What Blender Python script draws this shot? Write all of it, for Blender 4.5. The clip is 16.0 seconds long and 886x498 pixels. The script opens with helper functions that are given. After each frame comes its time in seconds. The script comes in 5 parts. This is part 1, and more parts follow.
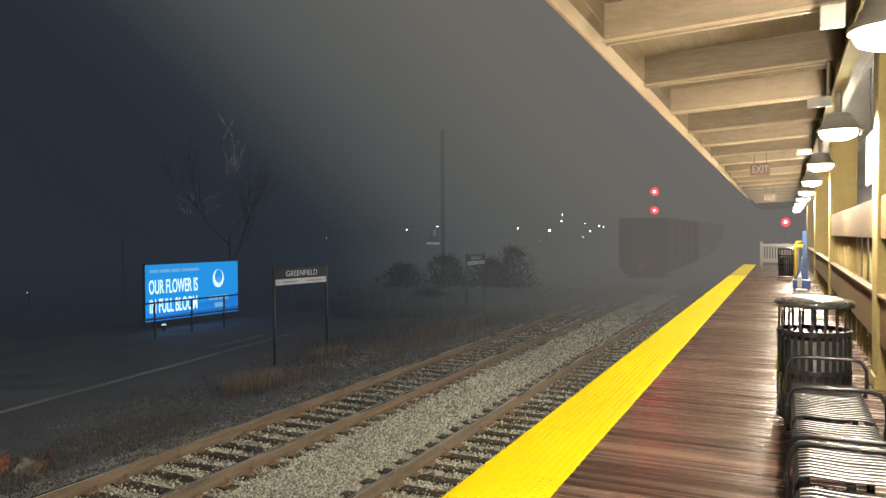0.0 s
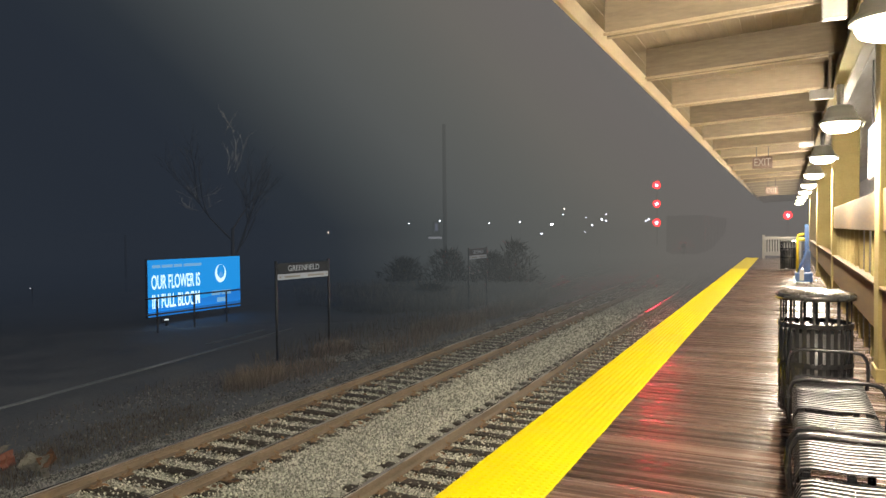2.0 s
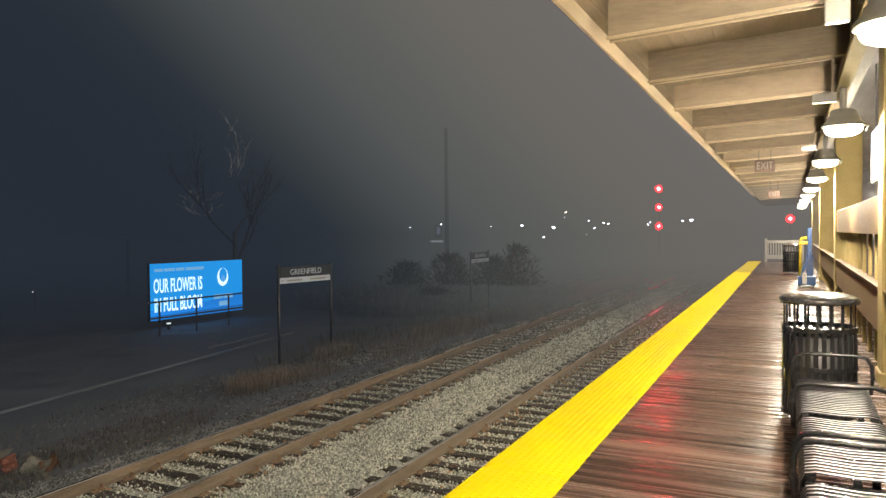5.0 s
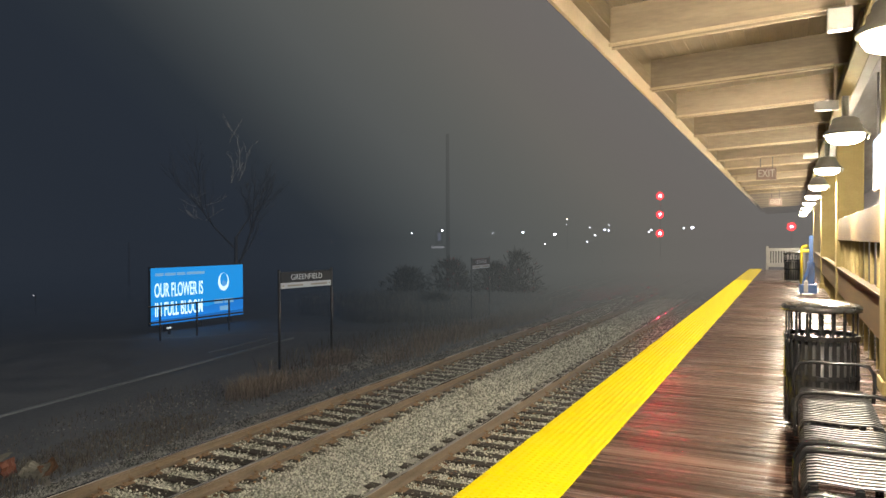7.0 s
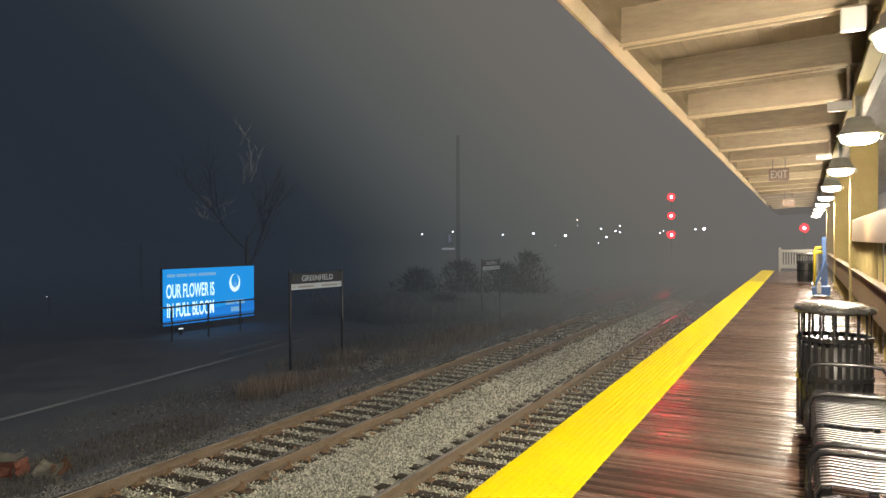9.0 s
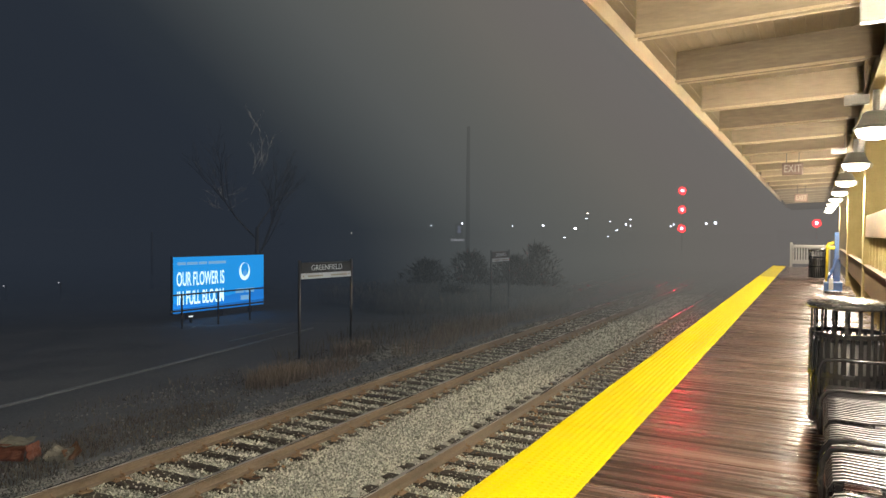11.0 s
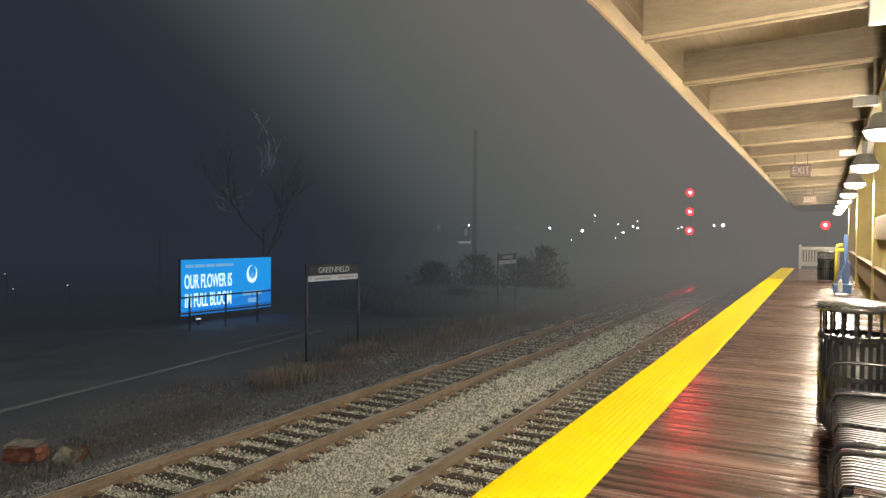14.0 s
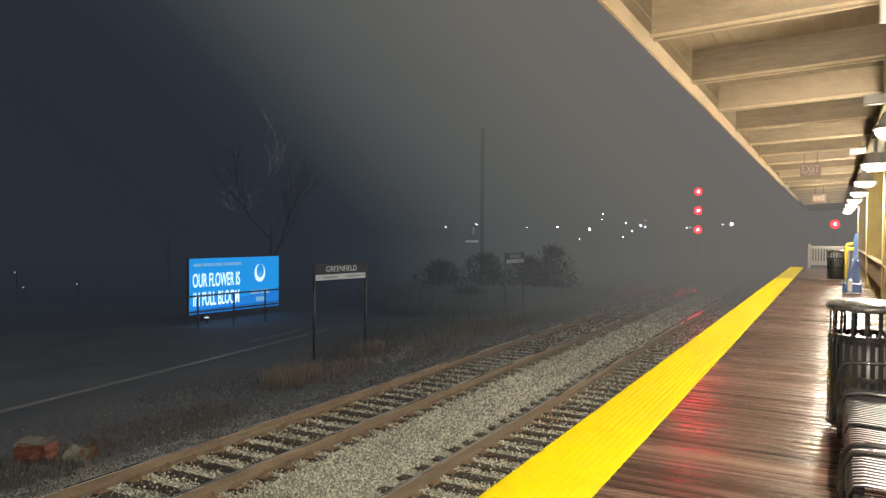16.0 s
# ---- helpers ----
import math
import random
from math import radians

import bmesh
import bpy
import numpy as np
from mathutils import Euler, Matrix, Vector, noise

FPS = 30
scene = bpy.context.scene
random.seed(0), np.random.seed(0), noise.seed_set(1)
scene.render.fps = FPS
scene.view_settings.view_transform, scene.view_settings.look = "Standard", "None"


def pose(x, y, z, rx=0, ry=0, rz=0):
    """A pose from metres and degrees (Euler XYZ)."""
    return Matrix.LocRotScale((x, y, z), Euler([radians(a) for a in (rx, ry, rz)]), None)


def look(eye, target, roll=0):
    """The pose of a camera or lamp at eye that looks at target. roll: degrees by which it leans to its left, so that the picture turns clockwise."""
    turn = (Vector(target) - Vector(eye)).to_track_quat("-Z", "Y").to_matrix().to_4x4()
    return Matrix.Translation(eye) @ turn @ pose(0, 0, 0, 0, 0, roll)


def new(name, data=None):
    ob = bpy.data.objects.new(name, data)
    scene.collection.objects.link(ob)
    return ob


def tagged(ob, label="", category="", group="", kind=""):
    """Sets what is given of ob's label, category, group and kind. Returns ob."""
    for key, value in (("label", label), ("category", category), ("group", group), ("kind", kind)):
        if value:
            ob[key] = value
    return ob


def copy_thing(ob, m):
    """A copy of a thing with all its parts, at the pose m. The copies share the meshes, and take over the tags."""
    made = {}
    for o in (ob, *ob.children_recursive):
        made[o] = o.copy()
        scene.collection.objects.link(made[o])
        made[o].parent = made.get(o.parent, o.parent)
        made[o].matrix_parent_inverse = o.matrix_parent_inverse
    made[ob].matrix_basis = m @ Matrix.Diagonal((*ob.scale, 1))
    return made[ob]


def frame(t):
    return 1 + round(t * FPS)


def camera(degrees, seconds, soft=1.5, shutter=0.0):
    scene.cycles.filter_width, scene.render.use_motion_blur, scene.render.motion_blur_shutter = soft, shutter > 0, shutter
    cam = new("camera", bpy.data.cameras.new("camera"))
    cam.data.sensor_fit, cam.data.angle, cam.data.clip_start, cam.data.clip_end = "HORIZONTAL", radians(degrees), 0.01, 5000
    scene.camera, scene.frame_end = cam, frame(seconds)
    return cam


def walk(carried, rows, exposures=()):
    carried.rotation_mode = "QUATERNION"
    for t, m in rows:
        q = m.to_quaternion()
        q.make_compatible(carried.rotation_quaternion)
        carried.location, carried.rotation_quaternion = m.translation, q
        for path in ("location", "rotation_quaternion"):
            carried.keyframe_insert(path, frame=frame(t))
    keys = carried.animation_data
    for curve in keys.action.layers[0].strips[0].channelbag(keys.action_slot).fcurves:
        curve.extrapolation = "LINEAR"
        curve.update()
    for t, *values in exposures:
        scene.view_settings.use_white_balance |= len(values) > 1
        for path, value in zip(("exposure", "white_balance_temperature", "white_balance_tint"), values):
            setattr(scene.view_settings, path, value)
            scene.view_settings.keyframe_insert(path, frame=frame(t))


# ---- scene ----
cam = camera(63.8, 16.0)
PATH = [
    (0, (0.046, -0.234, 1.631), (-0.82, 1.569, 1.59), -0.3),
    (0.5, (0.047, -0.235, 1.634), (-0.82, 1.567, 1.591), -0.3),
    (1, (0.048, -0.231, 1.63), (-0.821, 1.57, 1.581), -0.4),
    (1.5, (0.054, -0.232, 1.629), (-0.816, 1.568, 1.575), -0.4),
    (2, (0.053, -0.233, 1.628), (-0.818, 1.567, 1.571), -0.5),
    (2.5, (0.058, -0.238, 1.632), (-0.815, 1.561, 1.575), -0.5),
    (3, (0.048, -0.23, 1.626), (-0.827, 1.567, 1.571), -0.6),
    (3.5, (0.048, -0.231, 1.629), (-0.828, 1.566, 1.577), -0.6),
    (4, (0.052, -0.236, 1.633), (-0.825, 1.561, 1.583), -0.6),
    (6.5, (0.031, -0.228, 1.626), (-0.844, 1.571, 1.59), -0.3),
    (7, (0.037, -0.229, 1.628), (-0.841, 1.568, 1.598), -0.2),
    (7.5, (0.037, -0.23, 1.63), (-0.846, 1.564, 1.605), -0.2),
    (8, (0.04, -0.23, 1.627), (-0.85, 1.561, 1.605), -0.2),
    (8.5, (0.033, -0.226, 1.627), (-0.862, 1.562, 1.605), -0.2),
    (9, (0.038, -0.228, 1.626), (-0.866, 1.556, 1.6), -0.2),
    (11.5, (0.016, -0.217, 1.618), (-0.912, 1.554, 1.565), 0.6),
    (12, (0.027, -0.219, 1.622), (-0.9, 1.553, 1.569), 0.7),
    (12.5, (0.019, -0.218, 1.621), (-0.908, 1.553, 1.567), 0.7),
    (13, (0.018, -0.218, 1.618), (-0.912, 1.552, 1.567), 0.6),
    (13.5, (0.016, -0.215, 1.623), (-0.921, 1.551, 1.576), 0.5),
    (14, (0.019, -0.215, 1.62), (-0.925, 1.548, 1.576), 0.4),
    (14.5, (0.015, -0.214, 1.619), (-0.934, 1.546, 1.577), 0.3),
    (15, (0.021, -0.213, 1.615), (-0.933, 1.544, 1.572), 0.3),
    (15.5, (0.019, -0.214, 1.618), (-0.938, 1.542, 1.573), 0.3),
    (16, (0.014, -0.212, 1.62), (-0.948, 1.541, 1.573), 0.4),
]
walk(cam, [(t, look(eye, target, roll)) for t, eye, target, roll in PATH])

# ---- world: night fog, with the lamplight from the station side put into its colours ----
def mnode(nt, kind, **vals):
    n = nt.nodes.new(kind)
    for k, v in vals.items():
        n.inputs[k].default_value = v
    return n


def ramp(nt, stops):
    n = nt.nodes.new("ShaderNodeValToRGB")
    el = n.color_ramp.elements
    while len(el) < len(stops):
        el.new(0.5)
    for e, (p, c) in zip(el, stops):
        e.position, e.color = p, (*c, 1)
    return n


world = bpy.data.worlds.new("night_fog")
world.use_nodes = True
scene.world = world
wt = world.node_tree
wt.nodes.clear()
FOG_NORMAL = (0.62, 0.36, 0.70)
# the last stops, out of view, are raised to lift the light on the tracks
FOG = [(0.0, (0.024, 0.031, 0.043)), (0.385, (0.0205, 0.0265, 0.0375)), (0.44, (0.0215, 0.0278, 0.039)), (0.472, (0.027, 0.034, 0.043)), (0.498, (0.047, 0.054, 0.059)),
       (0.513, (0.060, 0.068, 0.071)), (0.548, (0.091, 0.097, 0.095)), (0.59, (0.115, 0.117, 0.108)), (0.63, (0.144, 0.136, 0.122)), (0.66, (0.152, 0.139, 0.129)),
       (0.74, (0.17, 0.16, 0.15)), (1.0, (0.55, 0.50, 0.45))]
tc = wt.nodes.new("ShaderNodeTexCoord")
dot = wt.nodes.new("ShaderNodeVectorMath")
dot.operation = "DOT_PRODUCT"
dot.inputs[1].default_value = FOG_NORMAL
wt.links.new(tc.outputs["Generated"], dot.inputs[0])
mr = mnode(wt, "ShaderNodeMapRange", **{"From Min": -1.0, "From Max": 1.0})
wt.links.new(dot.outputs["Value"], mr.inputs["Value"])
cr = ramp(wt, FOG)
wt.links.new(mr.outputs[0], cr.inputs[0])
bg = mnode(wt, "ShaderNodeBackground", Strength=1.0)
wt.links.new(cr.outputs[0], bg.inputs[0])
wo = wt.nodes.new("ShaderNodeOutputWorld")
wt.links.new(bg.outputs[0], wo.inputs[0])
scene.view_settings.exposure = 0.0

LAMP_YS = [4.3 + 4.25 * k for k in range(-3, 9)]
LAMP_X, LAMP_Z = 0.56, 2.72
LAMP_POWER = 720.0

# ---- materials ----
def mat(name, dark, light, rough=0.6, scale=8.0, stretch=(1, 1, 1), bump=0.2, fine=60.0, metal=0.0, rough_var=0.1, coat=0.0,
        island=0.0, bump_dist=0.01, rough_piece=0.0, spec=0.5):
    """A surface with two scales of noise in colour, roughness and relief, in object space."""
    m = bpy.data.materials.new(name)
    m.use_nodes = True
    nt = m.node_tree
    b = nt.nodes["Principled BSDF"]
    co = nt.nodes.new("ShaderNodeTexCoord")
    mp = nt.nodes.new("ShaderNodeMapping")
    mp.inputs["Scale"].default_value = stretch
    nt.links.new(co.outputs["Object"], mp.inputs[0])
    info = nt.nodes.new("ShaderNodeObjectInfo")
    off = nt.nodes.new("ShaderNodeVectorMath")
    off.operation = "ADD"
    mul = nt.nodes.new("ShaderNodeMath")
    mul.operation = "MULTIPLY"
    mul.inputs[1].default_value = 57.0
    nt.links.new(info.outputs["Random"], mul.inputs[0])
    nt.links.new(mp.outputs[0], off.inputs[0])
    nt.links.new(mul.outputs[0], off.inputs[1])
    n1 = mnode(nt, "ShaderNodeTexNoise", Scale=scale, Detail=6.0, Roughness=0.6)
    n2 = mnode(nt, "ShaderNodeTexNoise", Scale=fine, Detail=3.0, Roughness=0.6)
    nt.links.new(off.outputs[0], n1.inputs["Vector"])
    nt.links.new(off.outputs[0], n2.inputs["Vector"])
    mx = mnode(nt, "ShaderNodeMath")
    mx.operation = "MULTIPLY_ADD"
    mx.inputs[1].default_value = 0.35
    nt.links.new(n2.outputs[0], mx.inputs[0])
    sc = mnode(nt, "ShaderNodeMath")
    sc.operation = "MULTIPLY"
    sc.inputs[1].default_value = 0.65
    nt.links.new(n1.outputs[0], sc.inputs[0])
    nt.links.new(sc.outputs[0], mx.inputs[2])
    src = mx.outputs[0]
    if island:
        geo = nt.nodes.new("ShaderNodeNewGeometry")
        ad = mnode(nt, "ShaderNodeMath")
        ad.operation = "MULTIPLY_ADD"
        ad.inputs[1].default_value = island
        both = nt.nodes.new("ShaderNodeMath")
        both.operation = "ADD"
        nt.links.new(geo.outputs["Random Per Island"], both.inputs[0])
        nt.links.new(info.outputs["Random"], both.inputs[1])
        fr = nt.nodes.new("ShaderNodeMath")
        fr.operation = "FRACT"
        nt.links.new(both.outputs[0], fr.inputs[0])
        ce = nt.nodes.new("ShaderNodeMath")
        ce.operation = "SUBTRACT"
        ce.inputs[1].default_value = 0.5
        nt.links.new(fr.outputs[0], ce.inputs[0])
        nt.links.new(ce.outputs[0], ad.inputs[0])
        nt.links.new(src, ad.inputs[2])
        src = ad.outputs[0]
    rp = ramp(nt, [(0.3, dark), (0.7, light)])
    nt.links.new(src, rp.inputs[0])
    nt.links.new(rp.outputs[0], b.inputs["Base Color"])
    rr = mnode(nt, "ShaderNodeMapRange", **{"From Min": 0.3, "From Max": 0.7, "To Min": max(0.02, rough - rough_var), "To Max": min(1, rough + rough_var)})
    nt.links.new(n1.outputs[0], rr.inputs["Value"])
    rough_out = rr.outputs[0]
    if rough_piece:
        # a few pieces are wetter than the rest
        pw = nt.nodes.new("ShaderNodeMath")
        pw.operation = "POWER"
        pw.inputs[1].default_value = 3.0
        nt.links.new(info.outputs["Random"], pw.inputs[0])
        ra = nt.nodes.new("ShaderNodeMath")
        ra.operation = "MULTIPLY_ADD"
        ra.use_clamp = True
        ra.inputs[1].default_value = -rough_piece
        nt.links.new(pw.outputs[0], ra.inputs[0])
        nt.links.new(rr.outputs[0], ra.inputs[2])
        rough_out = ra.outputs[0]
        sp = nt.nodes.new("ShaderNodeMath")
        sp.operation = "MULTIPLY_ADD"
        sp.inputs[1].default_value = 0.34
        sp.inputs[2].default_value = 0.08
        nt.links.new(pw.outputs[0], sp.inputs[0])
        nt.links.new(sp.outputs[0], b.inputs["Specular IOR Level"])
    nt.links.new(rough_out, b.inputs["Roughness"])
    b.inputs["Metallic"].default_value = metal
    b.inputs["Specular IOR Level"].default_value = spec
    b.inputs["Coat Weight"].default_value = coat
    b.inputs["Coat Roughness"].default_value = 0.15
    if bump:
        bp = mnode(nt, "ShaderNodeBump", Strength=bump, Distance=bump_dist)
        nt.links.new(src, bp.inputs["Height"])
        nt.links.new(bp.outputs[0], b.inputs["Normal"])
    return m


def glow(name, colour, strength):
    m = bpy.data.materials.new(name)
    m.use_nodes = True
    b = m.node_tree.nodes["Principled BSDF"]
    b.inputs["Base Color"].default_value = (*[0.5 * c for c in colour], 1)
    b.inputs["Emission Color"].default_value = (*colour, 1)
    b.inputs["Emission Strength"].default_value = strength
    return m


M_GROUND = mat("wet_dirt", (0.062, 0.072, 0.083), (0.160, 0.176, 0.192), 0.8, 0.9, bump=0.6, fine=14, rough_var=0.25, bump_dist=0.06)
M_STONE = mat("crushed_stone", (0.19, 0.195, 0.17), (0.74, 0.75, 0.66), 0.18, 3.0, bump=0.3, fine=30, island=1.0, rough_var=0.12)
M_DARKSTONE = mat("dirty_shoulder_stone", (0.085, 0.09, 0.088), (0.30, 0.31, 0.30), 0.24, 3.0, bump=0.3, fine=30, island=1.0, rough_var=0.15)
M_WETRAIL = mat("wet_yard_rail", (0.28, 0.25, 0.22), (0.5, 0.47, 0.43), 0.34, 3, (6, 0.25, 1), 0.10, 40, metal=0.8, rough_var=0.08)
M_BED = mat("ballast_bed", (0.20, 0.205, 0.185), (0.56, 0.56, 0.50), 0.5, 18, bump=1.0, fine=55, bump_dist=0.04)
M_TIE = mat("creosoted_wood", (0.012, 0.010, 0.008), (0.05, 0.04, 0.03), 0.5, 5, (1, 6, 6), 0.5, 30, rough_var=0.2)
M_RAIL = mat("rusty_rail_steel", (0.105, 0.082, 0.058), (0.27, 0.215, 0.158), 0.45, 6, (1, 0.3, 1), 0.25, 50, metal=0.1, rough_var=0.15)
M_RAILTOP = mat("worn_rail_head", (0.34, 0.305, 0.265), (0.60, 0.565, 0.52), 0.28, 3, (6, 0.25, 1), 0.10, 40, metal=0.85, rough_var=0.08)
M_SIDING = mat("dull_siding_steel", (0.10, 0.12, 0.14), (0.24, 0.27, 0.30), 0.35, 1.2, (1, 0.3, 1), 0.1, 8, metal=0.3)
M_PLATE = mat("rusty_plate", (0.12, 0.075, 0.045), (0.32, 0.22, 0.135), 0.6, 12, bump=0.3)
M_DECK = mat("wet_deck_wood", (0.034, 0.021, 0.016), (0.128, 0.080, 0.062), 0.27, 2.5, (0.14, 9, 9), 0.30, 26, island=0.35, rough_var=0.12, rough_piece=0.10, spec=0.35)
M_YELLOW = mat("yellow_tactile", (0.52, 0.405, 0.0006), (0.63, 0.51, 0.001), 0.5, 4, bump=0.1, fine=40, rough_var=0.15, spec=0.07)
M_TIMBER = mat("canopy_timber", (0.115, 0.088, 0.057), (0.215, 0.172, 0.118), 0.7, 2.0, (0.5, 3, 3), 0.05, 12, island=0.22)
M_DECKING = mat("roof_boards", (0.145, 0.114, 0.071), (0.235, 0.188, 0.128), 0.7, 2.4, (4, 0.35, 4), 0.05, 16, island=0.14)
M_POST = mat("pale_post_paint", (0.23, 0.18, 0.072), (0.31, 0.25, 0.112), 0.7, 2.5, bump=0.08, fine=30, spec=0.15)
M_BOARD = mat("rail_timber", (0.095, 0.060, 0.027), (0.21, 0.145, 0.077), 0.7, 2.0, (6, 0.7, 6), 0.15, 18, island=0.2, spec=0.12)
M_GREYBOX = mat("brown_girder_paint", (0.09, 0.07, 0.045), (0.14, 0.11, 0.073), 0.7, 2, bump=0.05)
# roof-board colour darkened to hold down the lamplight on the rear soffit
M_DARK_SOFFIT = mat("darkened_soffit_boards", (0.022, 0.018, 0.012), (0.045, 0.037, 0.026), 0.75, 2.4, (4, 0.35, 4), 0.05, 16)
# cream post paint darkened so the close lamps don't overexpose the rail
M_LAMPRAIL = mat("darkened_cream_paint", (0.12, 0.098, 0.045), (0.18, 0.15, 0.075), 0.9, 2.5, bump=0.08, fine=30, rough_var=0.05, spec=0.04)
M_WHITE = mat("white_metal", (0.22, 0.215, 0.20), (0.30, 0.29, 0.27), 0.5, 3, bump=0.03)
M_BLACK = mat("black_steel", (0.008, 0.008, 0.009), (0.022, 0.022, 0.024), 0.22, 6, bump=0.04, rough_var=0.08, coat=0.12, spec=0.32)
M_BLACKWET = mat("wet_black_strap", (0.009, 0.009, 0.0105), (0.025, 0.025, 0.028), 0.40, 7, bump=0.02, rough_var=0.08, spec=0.24)
M_CANLID = mat("wet_black_lid", (0.02, 0.02, 0.02), (0.05, 0.05, 0.05), 0.24, 9, bump=0.1, coat=0.6, rough_var=0.1)
M_SHADE = mat("lamp_enamel", (0.20, 0.195, 0.175), (0.29, 0.28, 0.25), 0.4, 6, bump=0.02)
M_LENS = glow("lamp_lens", (1.0, 0.90, 0.68), 14.0)
M_DARKMETAL = mat("dark_metal", (0.02, 0.02, 0.022), (0.05, 0.05, 0.05), 0.5, 4, bump=0.05)
M_FREIGHT = mat("grimy_dark_car_paint", (0.010, 0.011, 0.010), (0.03, 0.03, 0.028), 0.6, 0.7, (1, 1, 0.4), 0.1, 9)
M_CONCRETE = mat("concrete", (0.20, 0.19, 0.17), (0.36, 0.34, 0.30), 0.8, 2, bump=0.3, fine=40)
M_BARK = mat("wet_bark", (0.03, 0.034, 0.04), (0.075, 0.081, 0.092), 0.6, 4, (4, 4, 1), 0.4, 20)
M_THICKET = mat("dark_wet_twigs", (0.03, 0.034, 0.038), (0.085, 0.09, 0.095), 0.6, 4, bump=0, island=0.6)
M_LIT_TWIG = mat("pale_lit_twig", (0.45, 0.46, 0.46), (0.78, 0.79, 0.78), 0.5, 0.9, bump=0, fine=6)
M_WINDOW = glow("shop_window_glow", (0.55, 0.58, 0.95), 0.5)
M_SOFFIT = glow("soffit_glow", (0.9, 0.9, 1.0), 1.0)
M_STRAW = mat("dry_grass", (0.10, 0.086, 0.074), (0.25, 0.215, 0.18), 0.7, 6, bump=0, island=0.6)
M_WEED = mat("dead_weeds", (0.055, 0.052, 0.044), (0.17, 0.155, 0.125), 0.7, 6, bump=0, island=0.6)
M_LEAF = mat("fallen_leaf", (0.13, 0.065, 0.03), (0.38, 0.23, 0.12), 0.5, 6, bump=0, island=0.8)
M_BLUE = mat("blue_lift_paint", (0.006, 0.030, 0.105), (0.011, 0.052, 0.155), 0.45, 4, bump=0.03)
M_YPAINT = mat("yellow_lift_paint", (0.36, 0.26, 0.012), (0.45, 0.34, 0.025), 0.4, 4, bump=0.03)
M_SIGN = mat("dark_sign_face", (0.014, 0.020, 0.032), (0.026, 0.036, 0.052), 0.5, 3, bump=0.02, spec=0.25)
M_SIGNPOST = mat("dull_sign_post", (0.02, 0.026, 0.036), (0.045, 0.056, 0.072), 0.5, 4, bump=0.05)
M_SIGNWHITE = mat("white_sign_face", (0.36, 0.43, 0.54), (0.45, 0.53, 0.65), 0.5, 3, bump=0.02)
M_BARGREY = mat("grey_print", (0.20, 0.20, 0.20), (0.30, 0.30, 0.30), 0.6, 5, bump=0)
M_RED = glow("red_signal_lens", (1.0, 0.0, 0.004), 200.0)
M_REDCORE = glow("red_signal_core", (1.0, 0.10, 0.12), 420.0)
M_REDHALO = glow("red_signal_halo", (1.0, 0.0, 0.004), 22.0)
# paler copy of the canopy timber, for faces meant to look lit
M_LIT_EDGE = mat("lit_edge_timber", (0.24, 0.185, 0.115), (0.33, 0.265, 0.175), 0.7, 2.0, bump=0.05, fine=20)
M_LED_BLUE = glow("billboard_blue", (0.004, 0.35, 0.95), 1.35)
M_LED_DEEP = glow("billboard_deep_blue", (0.006, 0.24, 0.82), 1.3)
M_LED_WHITE = glow("billboard_white", (0.62, 0.88, 1.0), 2.3)
M_LED_PALE = glow("billboard_pale_blue", (0.25, 0.60, 1.0), 1.05)
M_TOWN = glow("town_lamp_white", (0.80, 0.86, 1.0), 90.0)
M_TOWN_WARM = glow("town_lamp_warm", (1.0, 0.85, 0.65), 50.0)
M_SCREEN = glow("display_white", (0.85, 0.97, 1.0), 1.5)
M_SCREENBLUE = glow("display_blue", (0.25, 0.60, 0.95), 1.6)
M_EXITRED = mat("exit_sign_letters", (0.21, 0.19, 0.165), (0.28, 0.25, 0.22), 0.5, 3, bump=0)
M_EXITBOX = mat("exit_sign_box", (0.075, 0.043, 0.03), (0.11, 0.064, 0.045), 0.5, 3, bump=0)
M_RUST = mat("orange_rubbish", (0.09, 0.03, 0.02), (0.20, 0.075, 0.045), 0.6, 6, bump=0.2)
M_PALE = mat("pale_rubbish", (0.10, 0.10, 0.082), (0.22, 0.215, 0.18), 0.6, 6, bump=0.2)

# ---- mesh helpers ----
def mesh_of(name, bm, material, smooth=False):
    me = bpy.data.meshes.new(name)
    bm.to_mesh(me)
    bm.free()
    for m in (material if isinstance(material, (list, tuple)) else [material]):
        me.materials.append(m)
    if smooth:
        for p in me.polygons:
            p.use_smooth = True
    return me


def part(name, bm, material, parent=None, label="", smooth=False, at=None):
    me = bm if isinstance(bm, bpy.types.Mesh) else mesh_of(name, bm, material, smooth)
    ob = new(name, me)
    if parent is not None:
        ob.parent = parent
    if at is not None:
        ob.matrix_basis = at
    if label:
        tagged(ob, label)
    return ob


def thing(name, label, category, at=None, group="", kind=""):
    ob = new(name)
    ob.empty_display_size = 0.1
    if at is not None:
        ob.matrix_basis = at
    return tagged(ob, label, category, group, kind)


def box(bm, x0, x1, y0, y1, z0, z1, bevel=0.0, mi=0):
    vs = [bm.verts.new((x, y, z)) for z in (z0, z1) for y in (y0, y1) for x in (x0, x1)]
    fs = [bm.faces.new([vs[i] for i in q]) for q in ((0, 2, 3, 1), (4, 5, 7, 6), (0, 1, 5, 4), (2, 6, 7, 3), (0, 4, 6, 2), (1, 3, 7, 5))]
    for f in fs:
        f.material_index = mi
    if bevel:
        es = list({e for f in fs for e in f.edges})
        bmesh.ops.bevel(bm, geom=es, offset=bevel, segments=1, affect="EDGES")
    return bm


def boxed(*a, **k):
    return box(bmesh.new(), *a, **k)


